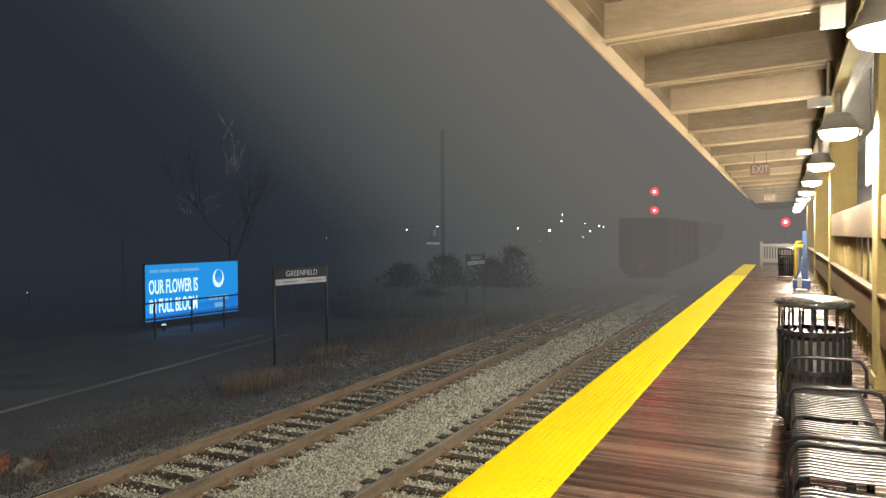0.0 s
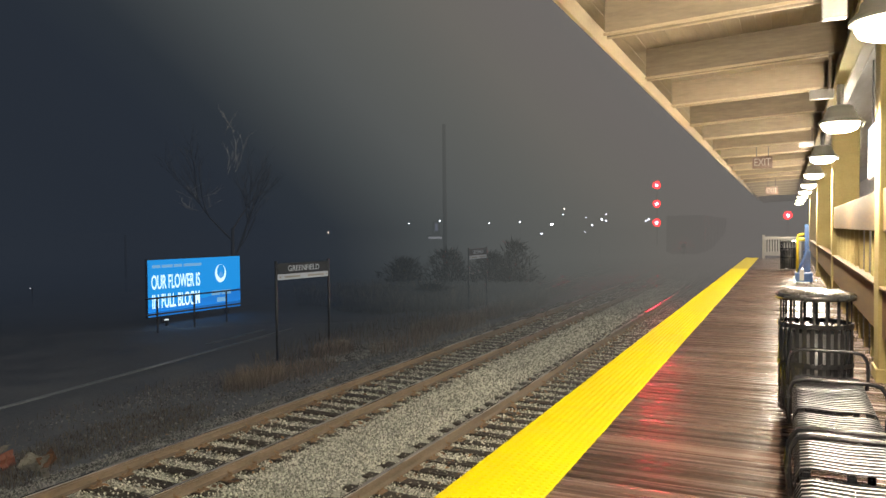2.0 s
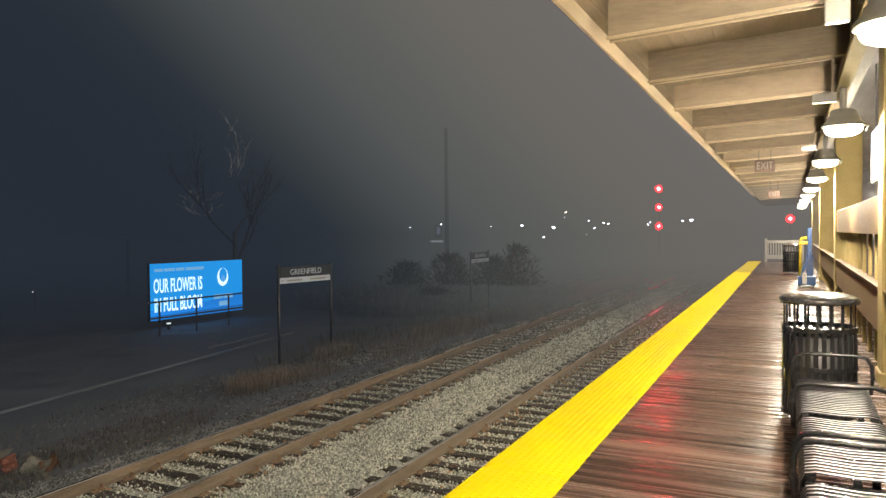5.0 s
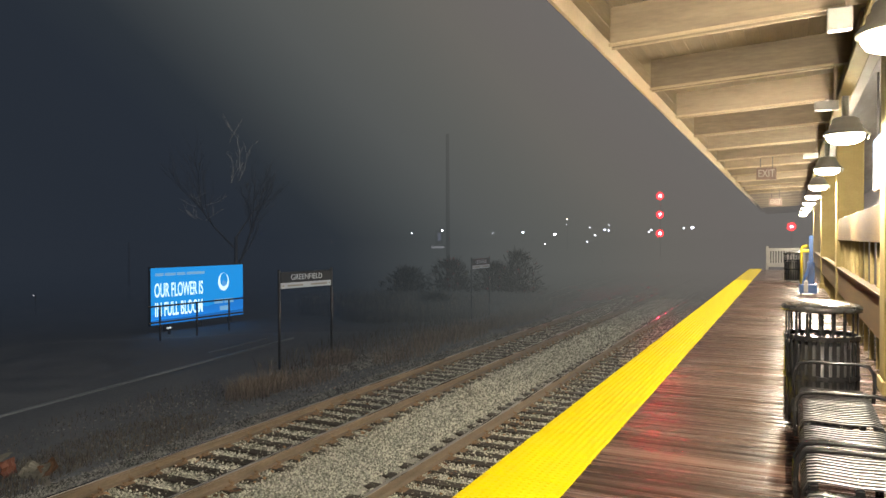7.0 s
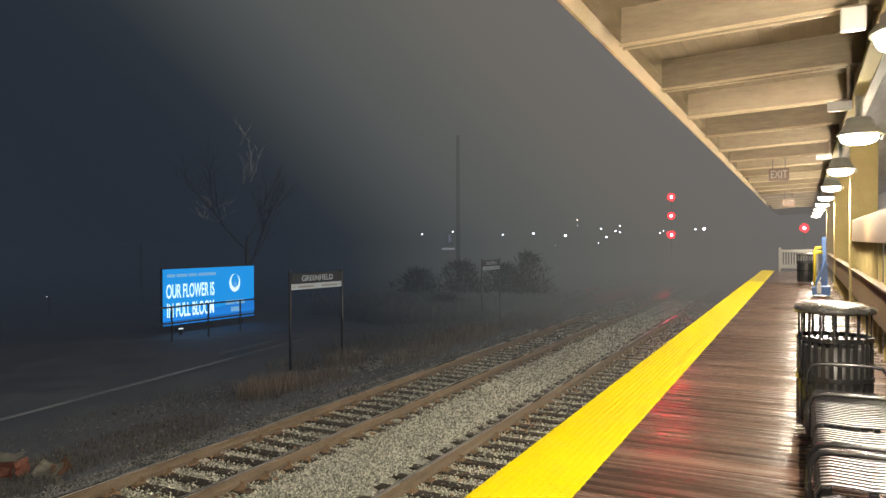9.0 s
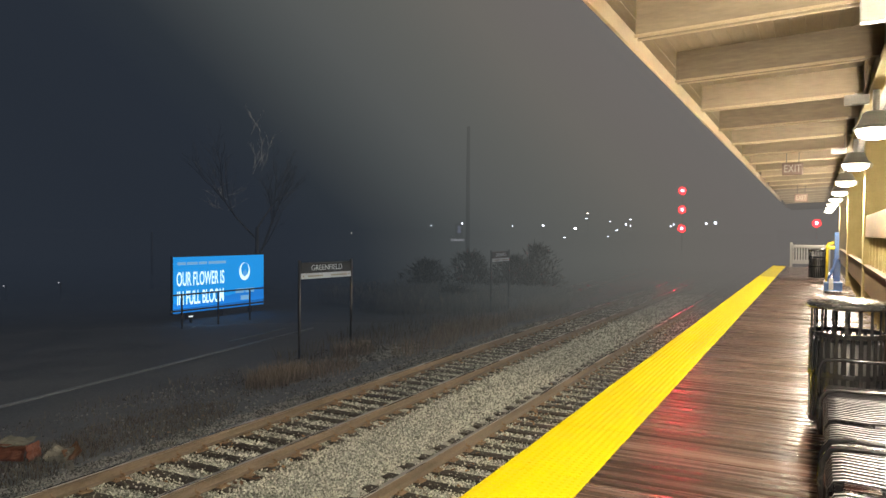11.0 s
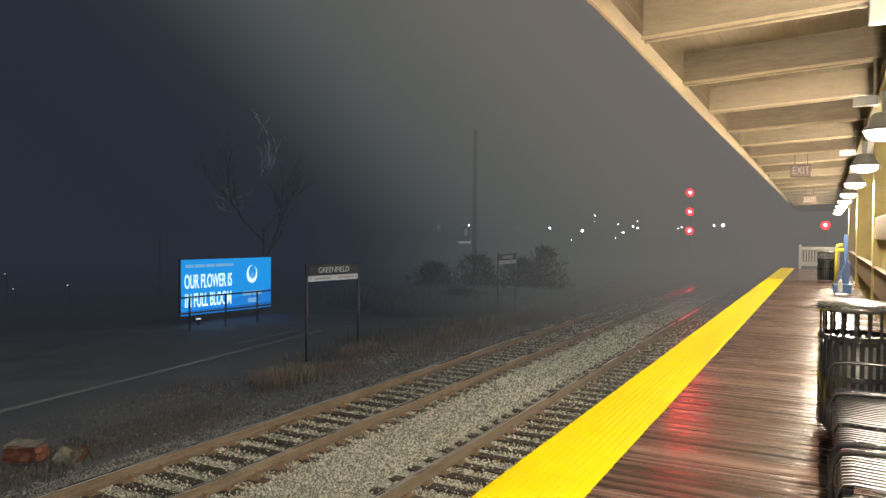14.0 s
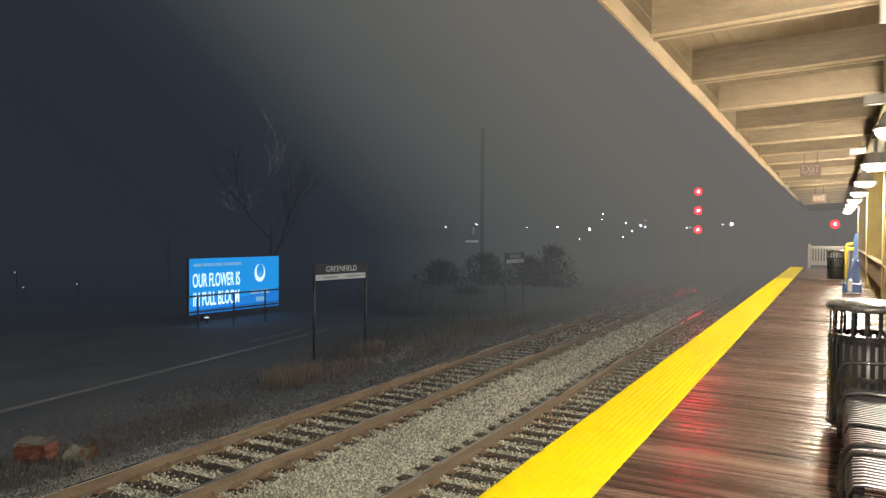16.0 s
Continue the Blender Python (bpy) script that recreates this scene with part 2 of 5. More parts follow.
def tube(bm, pts, r, n=8, r_end=None, cap=True, mi=0):
    """A round bar through the points, tapered from r to r_end."""
    pts = [Vector(p) for p in pts]
    r_end = r if r_end is None else r_end
    rings = []
    for i, p in enumerate(pts):
        d = (pts[min(i + 1, len(pts) - 1)] - pts[max(i - 1, 0)]).normalized()
        a = d.orthogonal().normalized() if i == 0 else (a - d * a.dot(d)).normalized()
        b = d.cross(a)
        rr = r + (r_end - r) * i / max(1, len(pts) - 1)
        rings.append([bm.verts.new(p + a * rr * math.cos(2 * math.pi * k / n) + b * rr * math.sin(2 * math.pi * k / n)) for k in range(n)])
    for s, e in zip(rings, rings[1:]):
        for k in range(n):
            bm.faces.new((s[k], s[(k + 1) % n], e[(k + 1) % n], e[k])).material_index = mi
    if cap and n > 2:
        bm.faces.new(rings[0][::-1]).material_index = mi
        bm.faces.new(rings[-1]).material_index = mi
    return bm


def lathe(bm, profile, n=24, mi=0):
    """Turns (radius, height) pairs about z."""
    rings = []
    for r, z in profile:
        rings.append([bm.verts.new((max(r, 1e-4) * math.cos(2 * math.pi * k / n), max(r, 1e-4) * math.sin(2 * math.pi * k / n), z)) for k in range(n)])
    for s, e in zip(rings, rings[1:]):
        for k in range(n):
            bm.faces.new((s[k], s[(k + 1) % n], e[(k + 1) % n], e[k])).material_index = mi
    return bm


def lettering(name, text, height, depth, material, parent, at, label="", bold=0.0):
    cu = bpy.data.curves.new(name, "FONT")
    cu.offset = bold
    cu.body, cu.size, cu.extrude, cu.align_x, cu.align_y = text, height, depth, "CENTER", "CENTER"
    tmp = bpy.data.objects.new(name, cu)
    me = bpy.data.meshes.new_from_object(tmp)
    me.materials.clear()
    me.materials.append(material)
    bpy.data.objects.remove(tmp)
    return part(name, me, material, parent, label, at=at)


# ---- the line of the railway: straight, then a right-hand bend ----
RAIL_Z = -1.83
BEND_Y, BEND_2R = 82.0, 1646.0


def bend(y):
    return 0.0 if y < BEND_Y else (y - BEND_Y) ** 2 / BEND_2R


def bend_turn(y):
    """Turn of the line about z, in degrees."""
    return 0.0 if y < BEND_Y else -math.degrees(math.atan(2 * (y - BEND_Y) / BEND_2R))


TRACKS = {"near": -4.35, "far": -8.18}
GAUGE = 1.505

# ---- ground ----
def build_ground():
    xs = [-2500, -800, -300, -120] + list(np.arange(-60, 40.1, 2.5)) + [120, 300, 800, 2500]
    ys = [-800, -200, -60] + list(np.arange(-20, 120.1, 2.5)) + [160, 220, 320, 500, 900, 3000]
    verts, faces = [], []
    for y in ys:
        for x in xs:
            amp = 0.10 if -60 < x < 40 and -20 < y < 120 else 0.0
            z = -2.16 + amp * noise.noise(Vector((x * 0.3, y * 0.3, 0)))
            verts.append((x, y, z))
    n = len(xs)
    for j in range(len(ys) - 1):
        for i in range(n - 1):
            a = j * n + i
            faces.append((a, a + 1, a + n + 1, a + n))
    me = bpy.data.meshes.new("ground")
    me.from_pydata(verts, [], faces)
    me.materials.append(M_GROUND)
    for p in me.polygons:
        p.use_smooth = True
    tagged(new("ground", me), "dark wet earth beside the railway", "ground", kind="structure")


build_ground()


def stones(name, spots, label, category, material, seed):
    """Many small broken stones in one mesh. spots: x, y, z, size."""
    rng = np.random.RandomState(seed)
    base = np.array([(1, 0, 0), (-1, 0, 0), (0, 1, 0), (0, -1, 0), (0, 0, 1), (0, 0, -1)], float)
    tri = np.array([(0, 2, 4), (2, 1, 4), (1, 3, 4), (3, 0, 4), (2, 0, 5), (1, 2, 5), (3, 1, 5), (0, 3, 5)])
    spots = np.asarray(spots)
    n = len(spots)
    v = base[None] * (0.40 + 1.0 * rng.rand(n, 6, 1))
    q = rng.randn(n, 4)
    q /= np.linalg.norm(q, axis=1, keepdims=True)
    w, x, y, z = q.T
    rot = np.stack([np.stack([1 - 2 * (y * y + z * z), 2 * (x * y - z * w), 2 * (x * z + y * w)], -1),
                    np.stack([2 * (x * y + z * w), 1 - 2 * (x * x + z * z), 2 * (y * z - x * w)], -1),
                    np.stack([2 * (x * z - y * w), 2 * (y * z + x * w), 1 - 2 * (x * x + y * y)], -1)], 1)
    v = np.einsum("nij,nkj->nki", rot, v) * spots[:, 3][:, None, None] + spots[:, None, :3]
    f = (tri[None] + 6 * np.arange(n)[:, None, None]).reshape(-1, 3)
    me = bpy.data.meshes.new(name)
    me.from_pydata(v.reshape(-1, 3).tolist(), [], f.tolist())
    me.materials.append(material)
    return tagged(new(name, me), label, category, kind="stuff")


def bed_height(x, y):
    """Height of the ballast: between the ties, shoulders falling to the ground."""
    x = x - bend(y)
    z = -2.052
    if x < -9.75:
        z -= min(0.22, (-9.75 - x) * 0.22)
    elif -7.0 < x < -5.5:
        z += 0.085
    return z


def build_ballast():
    xs = np.arange(-11.2, -1.7, 0.25)
    ys = np.concatenate([np.arange(-10, 40, 0.5), np.arange(40, 230, 4.0)])
    verts, faces = [], []
    for y in ys:
        for x in xs:
            verts.append((x + bend(y), y, bed_height(x + bend(y), y) - 0.03 + 0.02 * noise.noise(Vector((x * 3, y * 3, 1)))))
    n = len(xs)
    for j in range(len(ys) - 1):
        for i in range(n - 1):
            a = j * n + i
            faces.append((a, a + 1, a + n + 1, a + n))
    me = bpy.data.meshes.new("ballast_bed")
    me.from_pydata(verts, [], faces)
    me.materials.append(M_BED)
    me.materials.append(M_GROUND)
    for p in me.polygons:
        if xs[p.vertices[0] % n] < -9.2:
            p.material_index = 1
    tagged(new("ballast_bed", me), "packed grey ballast under the tracks", "ballast", kind="structure")
    rng = np.random.RandomState(4)
    spots, dirty = [], []
    for y0, y1, count, size in ((3.5, 12, 84000, 0.0150), (12, 22, 70000, 0.0175), (22, 45, 60000, 0.027), (45, 90, 14000, 0.06)):
        x = rng.uniform(-10.6, -2.2, count)
        y = rng.uniform(y0, y1, count)
        for a, b in zip(x, y):
            if a < -9.9 and rng.rand() < (-9.9 - a) * 1.2:
                continue
            edge = -9.05 - 0.25 * noise.noise(Vector((a * 0.8, b * 0.5, 3))) - 0.5 * rng.rand() ** 3
            (dirty if a < edge else spots).append((a + bend(b), b, bed_height(a + bend(b), b) - 0.005 + rng.rand() * (0.02 if rng.rand() < 0.75 else 0.055), size * (0.6 + 0.8 * rng.rand())))
    stones("ballast_stones", spots, "wet grey crushed stone ballast between the rails", "ballast", M_STONE, 5)
    stones("shoulder_stones", dirty, "dirty dark wet stones on the outer shoulder", "ballast", M_DARKSTONE, 6)


build_ballast()


# ---- fog bank: glowing see-through sheets, painted as lit haze, that close the distance ----
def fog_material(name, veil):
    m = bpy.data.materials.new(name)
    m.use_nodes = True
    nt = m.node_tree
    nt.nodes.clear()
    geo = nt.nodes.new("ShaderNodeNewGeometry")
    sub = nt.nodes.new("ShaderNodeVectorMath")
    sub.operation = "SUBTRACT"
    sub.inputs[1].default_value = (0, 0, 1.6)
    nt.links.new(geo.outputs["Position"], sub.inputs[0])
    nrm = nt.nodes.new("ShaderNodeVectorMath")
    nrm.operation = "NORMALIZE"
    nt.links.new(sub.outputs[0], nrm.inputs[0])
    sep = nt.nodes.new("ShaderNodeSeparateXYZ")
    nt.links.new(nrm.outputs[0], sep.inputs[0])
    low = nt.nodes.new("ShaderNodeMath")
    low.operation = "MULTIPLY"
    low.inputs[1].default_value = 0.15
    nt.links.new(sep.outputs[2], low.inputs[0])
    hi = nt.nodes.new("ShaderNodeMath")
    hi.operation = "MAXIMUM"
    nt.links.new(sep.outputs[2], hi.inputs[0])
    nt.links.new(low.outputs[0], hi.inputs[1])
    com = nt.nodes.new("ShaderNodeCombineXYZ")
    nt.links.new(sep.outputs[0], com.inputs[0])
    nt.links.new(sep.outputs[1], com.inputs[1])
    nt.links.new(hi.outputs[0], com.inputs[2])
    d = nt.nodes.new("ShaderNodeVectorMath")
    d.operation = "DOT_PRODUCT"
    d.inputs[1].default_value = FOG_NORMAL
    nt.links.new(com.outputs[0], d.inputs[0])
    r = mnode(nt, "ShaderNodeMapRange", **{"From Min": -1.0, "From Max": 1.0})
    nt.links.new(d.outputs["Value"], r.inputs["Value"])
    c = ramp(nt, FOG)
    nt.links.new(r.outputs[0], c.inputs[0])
    # the haze glows by itself, in the sky's colours for each direction
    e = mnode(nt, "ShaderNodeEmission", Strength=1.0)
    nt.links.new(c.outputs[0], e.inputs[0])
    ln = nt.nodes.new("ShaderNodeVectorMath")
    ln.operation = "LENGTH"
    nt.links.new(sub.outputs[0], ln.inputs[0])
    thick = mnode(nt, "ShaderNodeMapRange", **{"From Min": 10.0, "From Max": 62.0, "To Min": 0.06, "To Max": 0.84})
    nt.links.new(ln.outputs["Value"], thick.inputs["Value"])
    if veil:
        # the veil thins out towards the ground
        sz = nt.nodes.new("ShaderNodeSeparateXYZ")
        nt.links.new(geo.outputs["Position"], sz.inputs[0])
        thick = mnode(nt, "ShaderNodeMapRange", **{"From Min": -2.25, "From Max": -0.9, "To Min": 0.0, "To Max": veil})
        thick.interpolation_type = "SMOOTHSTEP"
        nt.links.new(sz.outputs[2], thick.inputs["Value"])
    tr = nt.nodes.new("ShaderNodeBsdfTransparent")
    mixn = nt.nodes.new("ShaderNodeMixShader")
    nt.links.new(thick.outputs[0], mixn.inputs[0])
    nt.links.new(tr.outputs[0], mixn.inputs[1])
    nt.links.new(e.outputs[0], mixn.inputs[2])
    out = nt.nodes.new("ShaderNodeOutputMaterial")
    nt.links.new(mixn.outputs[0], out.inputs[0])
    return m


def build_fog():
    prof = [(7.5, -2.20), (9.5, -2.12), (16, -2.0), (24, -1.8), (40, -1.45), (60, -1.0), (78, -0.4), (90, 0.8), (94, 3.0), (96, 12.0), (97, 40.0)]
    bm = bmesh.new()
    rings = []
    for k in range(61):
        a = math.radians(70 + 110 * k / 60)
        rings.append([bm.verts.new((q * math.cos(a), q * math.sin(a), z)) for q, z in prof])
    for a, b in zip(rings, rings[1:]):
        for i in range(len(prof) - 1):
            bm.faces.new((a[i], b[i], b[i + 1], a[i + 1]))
    tagged(new("backdrop_fog", mesh_of("backdrop_fog", bm, fog_material("glowing_fog", 0.0), True)), "glowing see-through sheet standing in for a distant fog bank", "fog", kind="structure")
    for radius, veil, label in ((66, 0.5, "glowing sheet standing in for fog far along the line"), (43, 0.55, "thin glowing sheet standing in for fog over the line"), (29.2, 0.46, "thinner glowing sheet standing in for fog nearer the platform")):
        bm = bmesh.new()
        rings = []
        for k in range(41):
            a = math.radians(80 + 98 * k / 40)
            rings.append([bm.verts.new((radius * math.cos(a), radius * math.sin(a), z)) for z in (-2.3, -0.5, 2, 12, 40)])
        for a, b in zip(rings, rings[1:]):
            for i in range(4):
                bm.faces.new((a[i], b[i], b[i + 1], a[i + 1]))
        tagged(new("backdrop_fog_veil", mesh_of("backdrop_fog_veil", bm, fog_material("glowing_thin_fog", veil), True)), label, "fog", kind="structure")


build_fog()


# ---- tracks ----
def rail_mesh(x0, y0, y1, step):
    """One rail: foot, web and head along the line."""
    prof = [(-0.075, -0.172), (0.075, -0.172), (0.072, -0.158), (0.014, -0.140), (0.010, -0.050), (0.036, -0.034), (0.036, -0.008), (0.026, 0.0),
            (-0.026, 0.0), (-0.036, -0.008), (-0.036, -0.034), (-0.010, -0.050), (-0.014, -0.140), (-0.072, -0.158)]
    bm = bmesh.new()
    rings = []
    ys = [y0, BEND_Y] + [BEND_Y + step * k for k in range(1, int((y1 - BEND_Y) / step) + 1)] if y1 > BEND_Y else [y0, y1]
    for y in ys:
        rings.append([bm.verts.new((x0 + bend(y) + px, y, RAIL_Z + pz)) for px, pz in prof])
    k = len(prof)
    for a, b in zip(rings, rings[1:]):
        for i in range(k):
            f = bm.faces.new((a[i], a[(i + 1) % k], b[(i + 1) % k], b[i]))
            f.material_index = 1 if i in (6, 7, 8) else 0
    return mesh_of("rail", bm, [M_RAIL, M_RAILTOP])


def build_track(name, xc, label, seed):
    rng = random.Random(seed)
    tr = thing(name, label, "railway track", kind="structure")
    for s in (-1, 1):
        part("rail", rail_mesh(xc + s * GAUGE / 2, -10, 235, 6), None, tr, "brown rusty rail with a worn head")
    tie = mesh_of("tie", boxed(-1.28, 1.28, -0.11, 0.11, -0.17, 0.0, bevel=0.012), M_TIE)
    bm = bmesh.new()
    box(bm, -0.17, 0.17, -0.09, 0.09, 0, 0.014)
    for sx in (-0.10, 0.10):
        for sy in (-0.05, 0.05):
            box(bm, sx - 0.014, sx + 0.014, sy - 0.014, sy + 0.014, 0.014, 0.045)
    plate = mesh_of("tie_plate", bm, M_PLATE)
    bm = bmesh.new()
    box(bm, -0.09, 0.09, 0.10, 0.135, -0.005, 0.05, bevel=0.006)
    box(bm, -0.02, 0.02, 0.10, 0.125, 0.03, 0.085, bevel=0.006)
    clip = mesh_of("rail_anchor", bm, M_PLATE)
    y = -5.0
    far = bmesh.new()
    while y < 150:
        z = RAIL_Z - 0.172 - 0.012
        turn = bend_turn(y)
        if y < 62:
            m = pose(xc + rng.uniform(-0.04, 0.04), y, z + rng.uniform(-0.012, 0.004), 0, 0, rng.uniform(-1.2, 1.2))
            part("tie", tie, None, tr, at=m)
            if y < 36:
                for s in (-1, 1):
                    part("tie_plate", plate, None, tr, at=pose(xc + s * GAUGE / 2, y, z))
                    if rng.random() < 0.5:
                        part("rail_anchor", clip, None, tr, at=pose(xc + s * GAUGE / 2, y, z + 0.01))
        else:
            c = Vector((xc + bend(y), y, z))
            box(far, c.x - 1.28, c.x + 1.28, y - 0.11, y + 0.11, z - 0.17, z)
        y += 0.53 + rng.uniform(-0.03, 0.03)
    tagged(part("far_ties", far, M_TIE, tr), "distant dark ties", kind="stuff")
    return tr


build_track("track_near", TRACKS["near"], "rusty railway track beside the wooden platform", 1)
build_track("track_far", TRACKS["far"], "second rusty railway track on wet ballast", 2)


def build_siding():
    tr = thing("siding_track", "disused siding track sunk in dark earth", "railway track", kind="structure")
    for x, y0, y1, wide in ((-13.27, -10, 21, 0.030), (-14.15, 17.0, 20.5, 0.02)):
        bm = bmesh.new()
        box(bm, -wide, wide, y0, y1, -0.05, 0.0, bevel=0.006)
        part("rail", bm, M_SIDING, tr, "thin dull rail", at=pose(x, 0, -1.98, 0, 0, 8.4))
    tr = thing("yard_track", "second siding track in the fog beyond the dark thicket", "railway track", kind="structure")
    for x, y, in ((-14.56, 46.9), (-13.15, 44.8)):
        bm = bmesh.new()
        box(bm, -0.036, 0.036, -4.0, 62, -0.15, 0.0, bevel=0.008)
        part("rail", bm, M_WETRAIL, tr, "wet shining rail", at=pose(x, y, -1.98, 0, 0, 3.2))
    bm = bmesh.new()
    for k in range(60):
        box(bm, -1.2, 1.2, k * 1.0 - 3.6, k * 1.0 - 3.38, -0.22, -0.15)
    tagged(part("ties", bm, M_TIE, tr, at=pose(-13.85, 45.9, -1.98, 0, 0, 3.2)), "dark sunken ties", kind="stuff")


build_siding()

# ---- platform ----
DECK_X0, DECK_X1, DECK_END = -1.26, 0.93, 39.2


def crowned_plank(x0, x1, w, crown):
    """A board across the platform, worn round (or cupped) over its width."""
    bm = bmesh.new()
    n = 8
    top = []
    for i in range(n + 1):
        u = 2 * i / n - 1
        z = -crown * u * u - (0.003 if i in (0, n) else 0.0) - max(0.0, -crown)
        top.append([bm.verts.new((x, w * i / n, z)) for x in (x0, x1)])
    for a, b in zip(top, top[1:]):
        bm.faces.new((a[0], a[1], b[1], b[0])).smooth = True
    for y, flip in ((0.0, False), (w, True)):
        z = -abs(crown) - 0.003
        q = [bm.verts.new(p) for p in ((x0, y, z), (x0, y, -0.048), (x1, y, -0.048), (x1, y, z))]
        bm.faces.new(q[::-1] if flip else q)
    for x in (x0, x1):
        bm.faces.new([bm.verts.new(p) for p in ((x, 0, -0.048), (x, w, -0.048), (x, w, -abs(crown) - 0.003), (x, w / 2, 0), (x, 0, -abs(crown) - 0.003))])
    return mesh_of("plank", bm, M_DECK)


def build_platform():
    pf = thing("platform", "raised station platform of wet brown boards with a yellow edge", "platform", kind="structure")
    bm = bmesh.new()
    box(bm, -1.90, -1.78, -9.2, DECK_END, -0.33, -0.035, bevel=0.01)
    part("edge_beam", bm, M_TIE, pf, "dark timber edge beam")
    bm = bmesh.new()
    box(bm, -1.78, 1.5, -9.2, DECK_END, -0.30, -0.05)
    part("subfloor", bm, M_TIE, pf, "dark timber under the boards")
    for k in range(14):
        part("platform_leg", boxed(-1.7, -1.45, -0.125, 0.125, -2.2, -0.30, bevel=0.01), M_TIE, pf, at=pose(0, 1 + 2.9 * k, 0))
    # yellow panels with raised domes
    L = 1.22
    bm = bmesh.new()
    box(bm, -1.868, -1.262, 0.003, L - 0.003, -0.05, 0.0)
    nx, ny = 11, 22
    for i in range(nx):
        for j in range(ny):
            cx, cy = -1.868 + 0.606 * (i + 0.5) / nx, L * (j + 0.5) / ny
            lo = [bm.verts.new((cx + 0.0175 * math.cos(a), cy + 0.0175 * math.sin(a), 0.0005)) for a in [k * math.pi / 3 for k in range(6)]]
            hi = [bm.verts.new((cx + 0.010 * math.cos(a), cy + 0.010 * math.sin(a), 0.006)) for a in [k * math.pi / 3 for k in range(6)]]
            for k in range(6):
                bm.faces.new((lo[k], lo[(k + 1) % 6], hi[(k + 1) % 6], hi[k]))
            bm.faces.new(hi)
    me = mesh_of("tactile_panel", bm, M_YELLOW)
    k = 0
    while -9.1 + L * k < DECK_END - 0.5:
        part("tactile_panel", me, None, pf, at=pose(0, -9.1 + L * k, 0))
        k += 1
    # boards across the platform
    rng = random.Random(11)
    w = 0.1385
    me = [crowned_plank(DECK_X0 + 0.003, DECK_X1 + 0.02, w - 0.006, s) for s in (0.0022, 0.0030, 0.0016, -0.0018, 0.0026)]
    for k in range(298):
        y = DECK_END - 0.02 - w * (k + 1)
        part("plank", me[rng.randrange(5)], None, pf, at=pose(0, y + 0.003, rng.uniform(-0.0025, 0.0015), rng.gauss(0, 0.4), rng.uniform(-0.06, 0.06), 0))
    bm = bmesh.new()
    for k in range(50):
        y = DECK_END - 0.02 - w * (299 + k)
        box(bm, DECK_X0 + 0.003, DECK_X1, y + 0.003, y + w - 0.003, -0.048, 0.0)
    tagged(part("plank_rest", bm, M_DECK, pf), "wet brown boards", kind="stuff")
    bm = bmesh.new()
    box(bm, 0.96, 1.5, -9.2, DECK_END, -0.046, -0.004)
    part("rear_boards", bm, M_DECK, pf)


# ---- canopy ----
JOIST_Y = [-10.2 + 2.05 * k for k in range(31)]
ROOF_RISE = 0.045


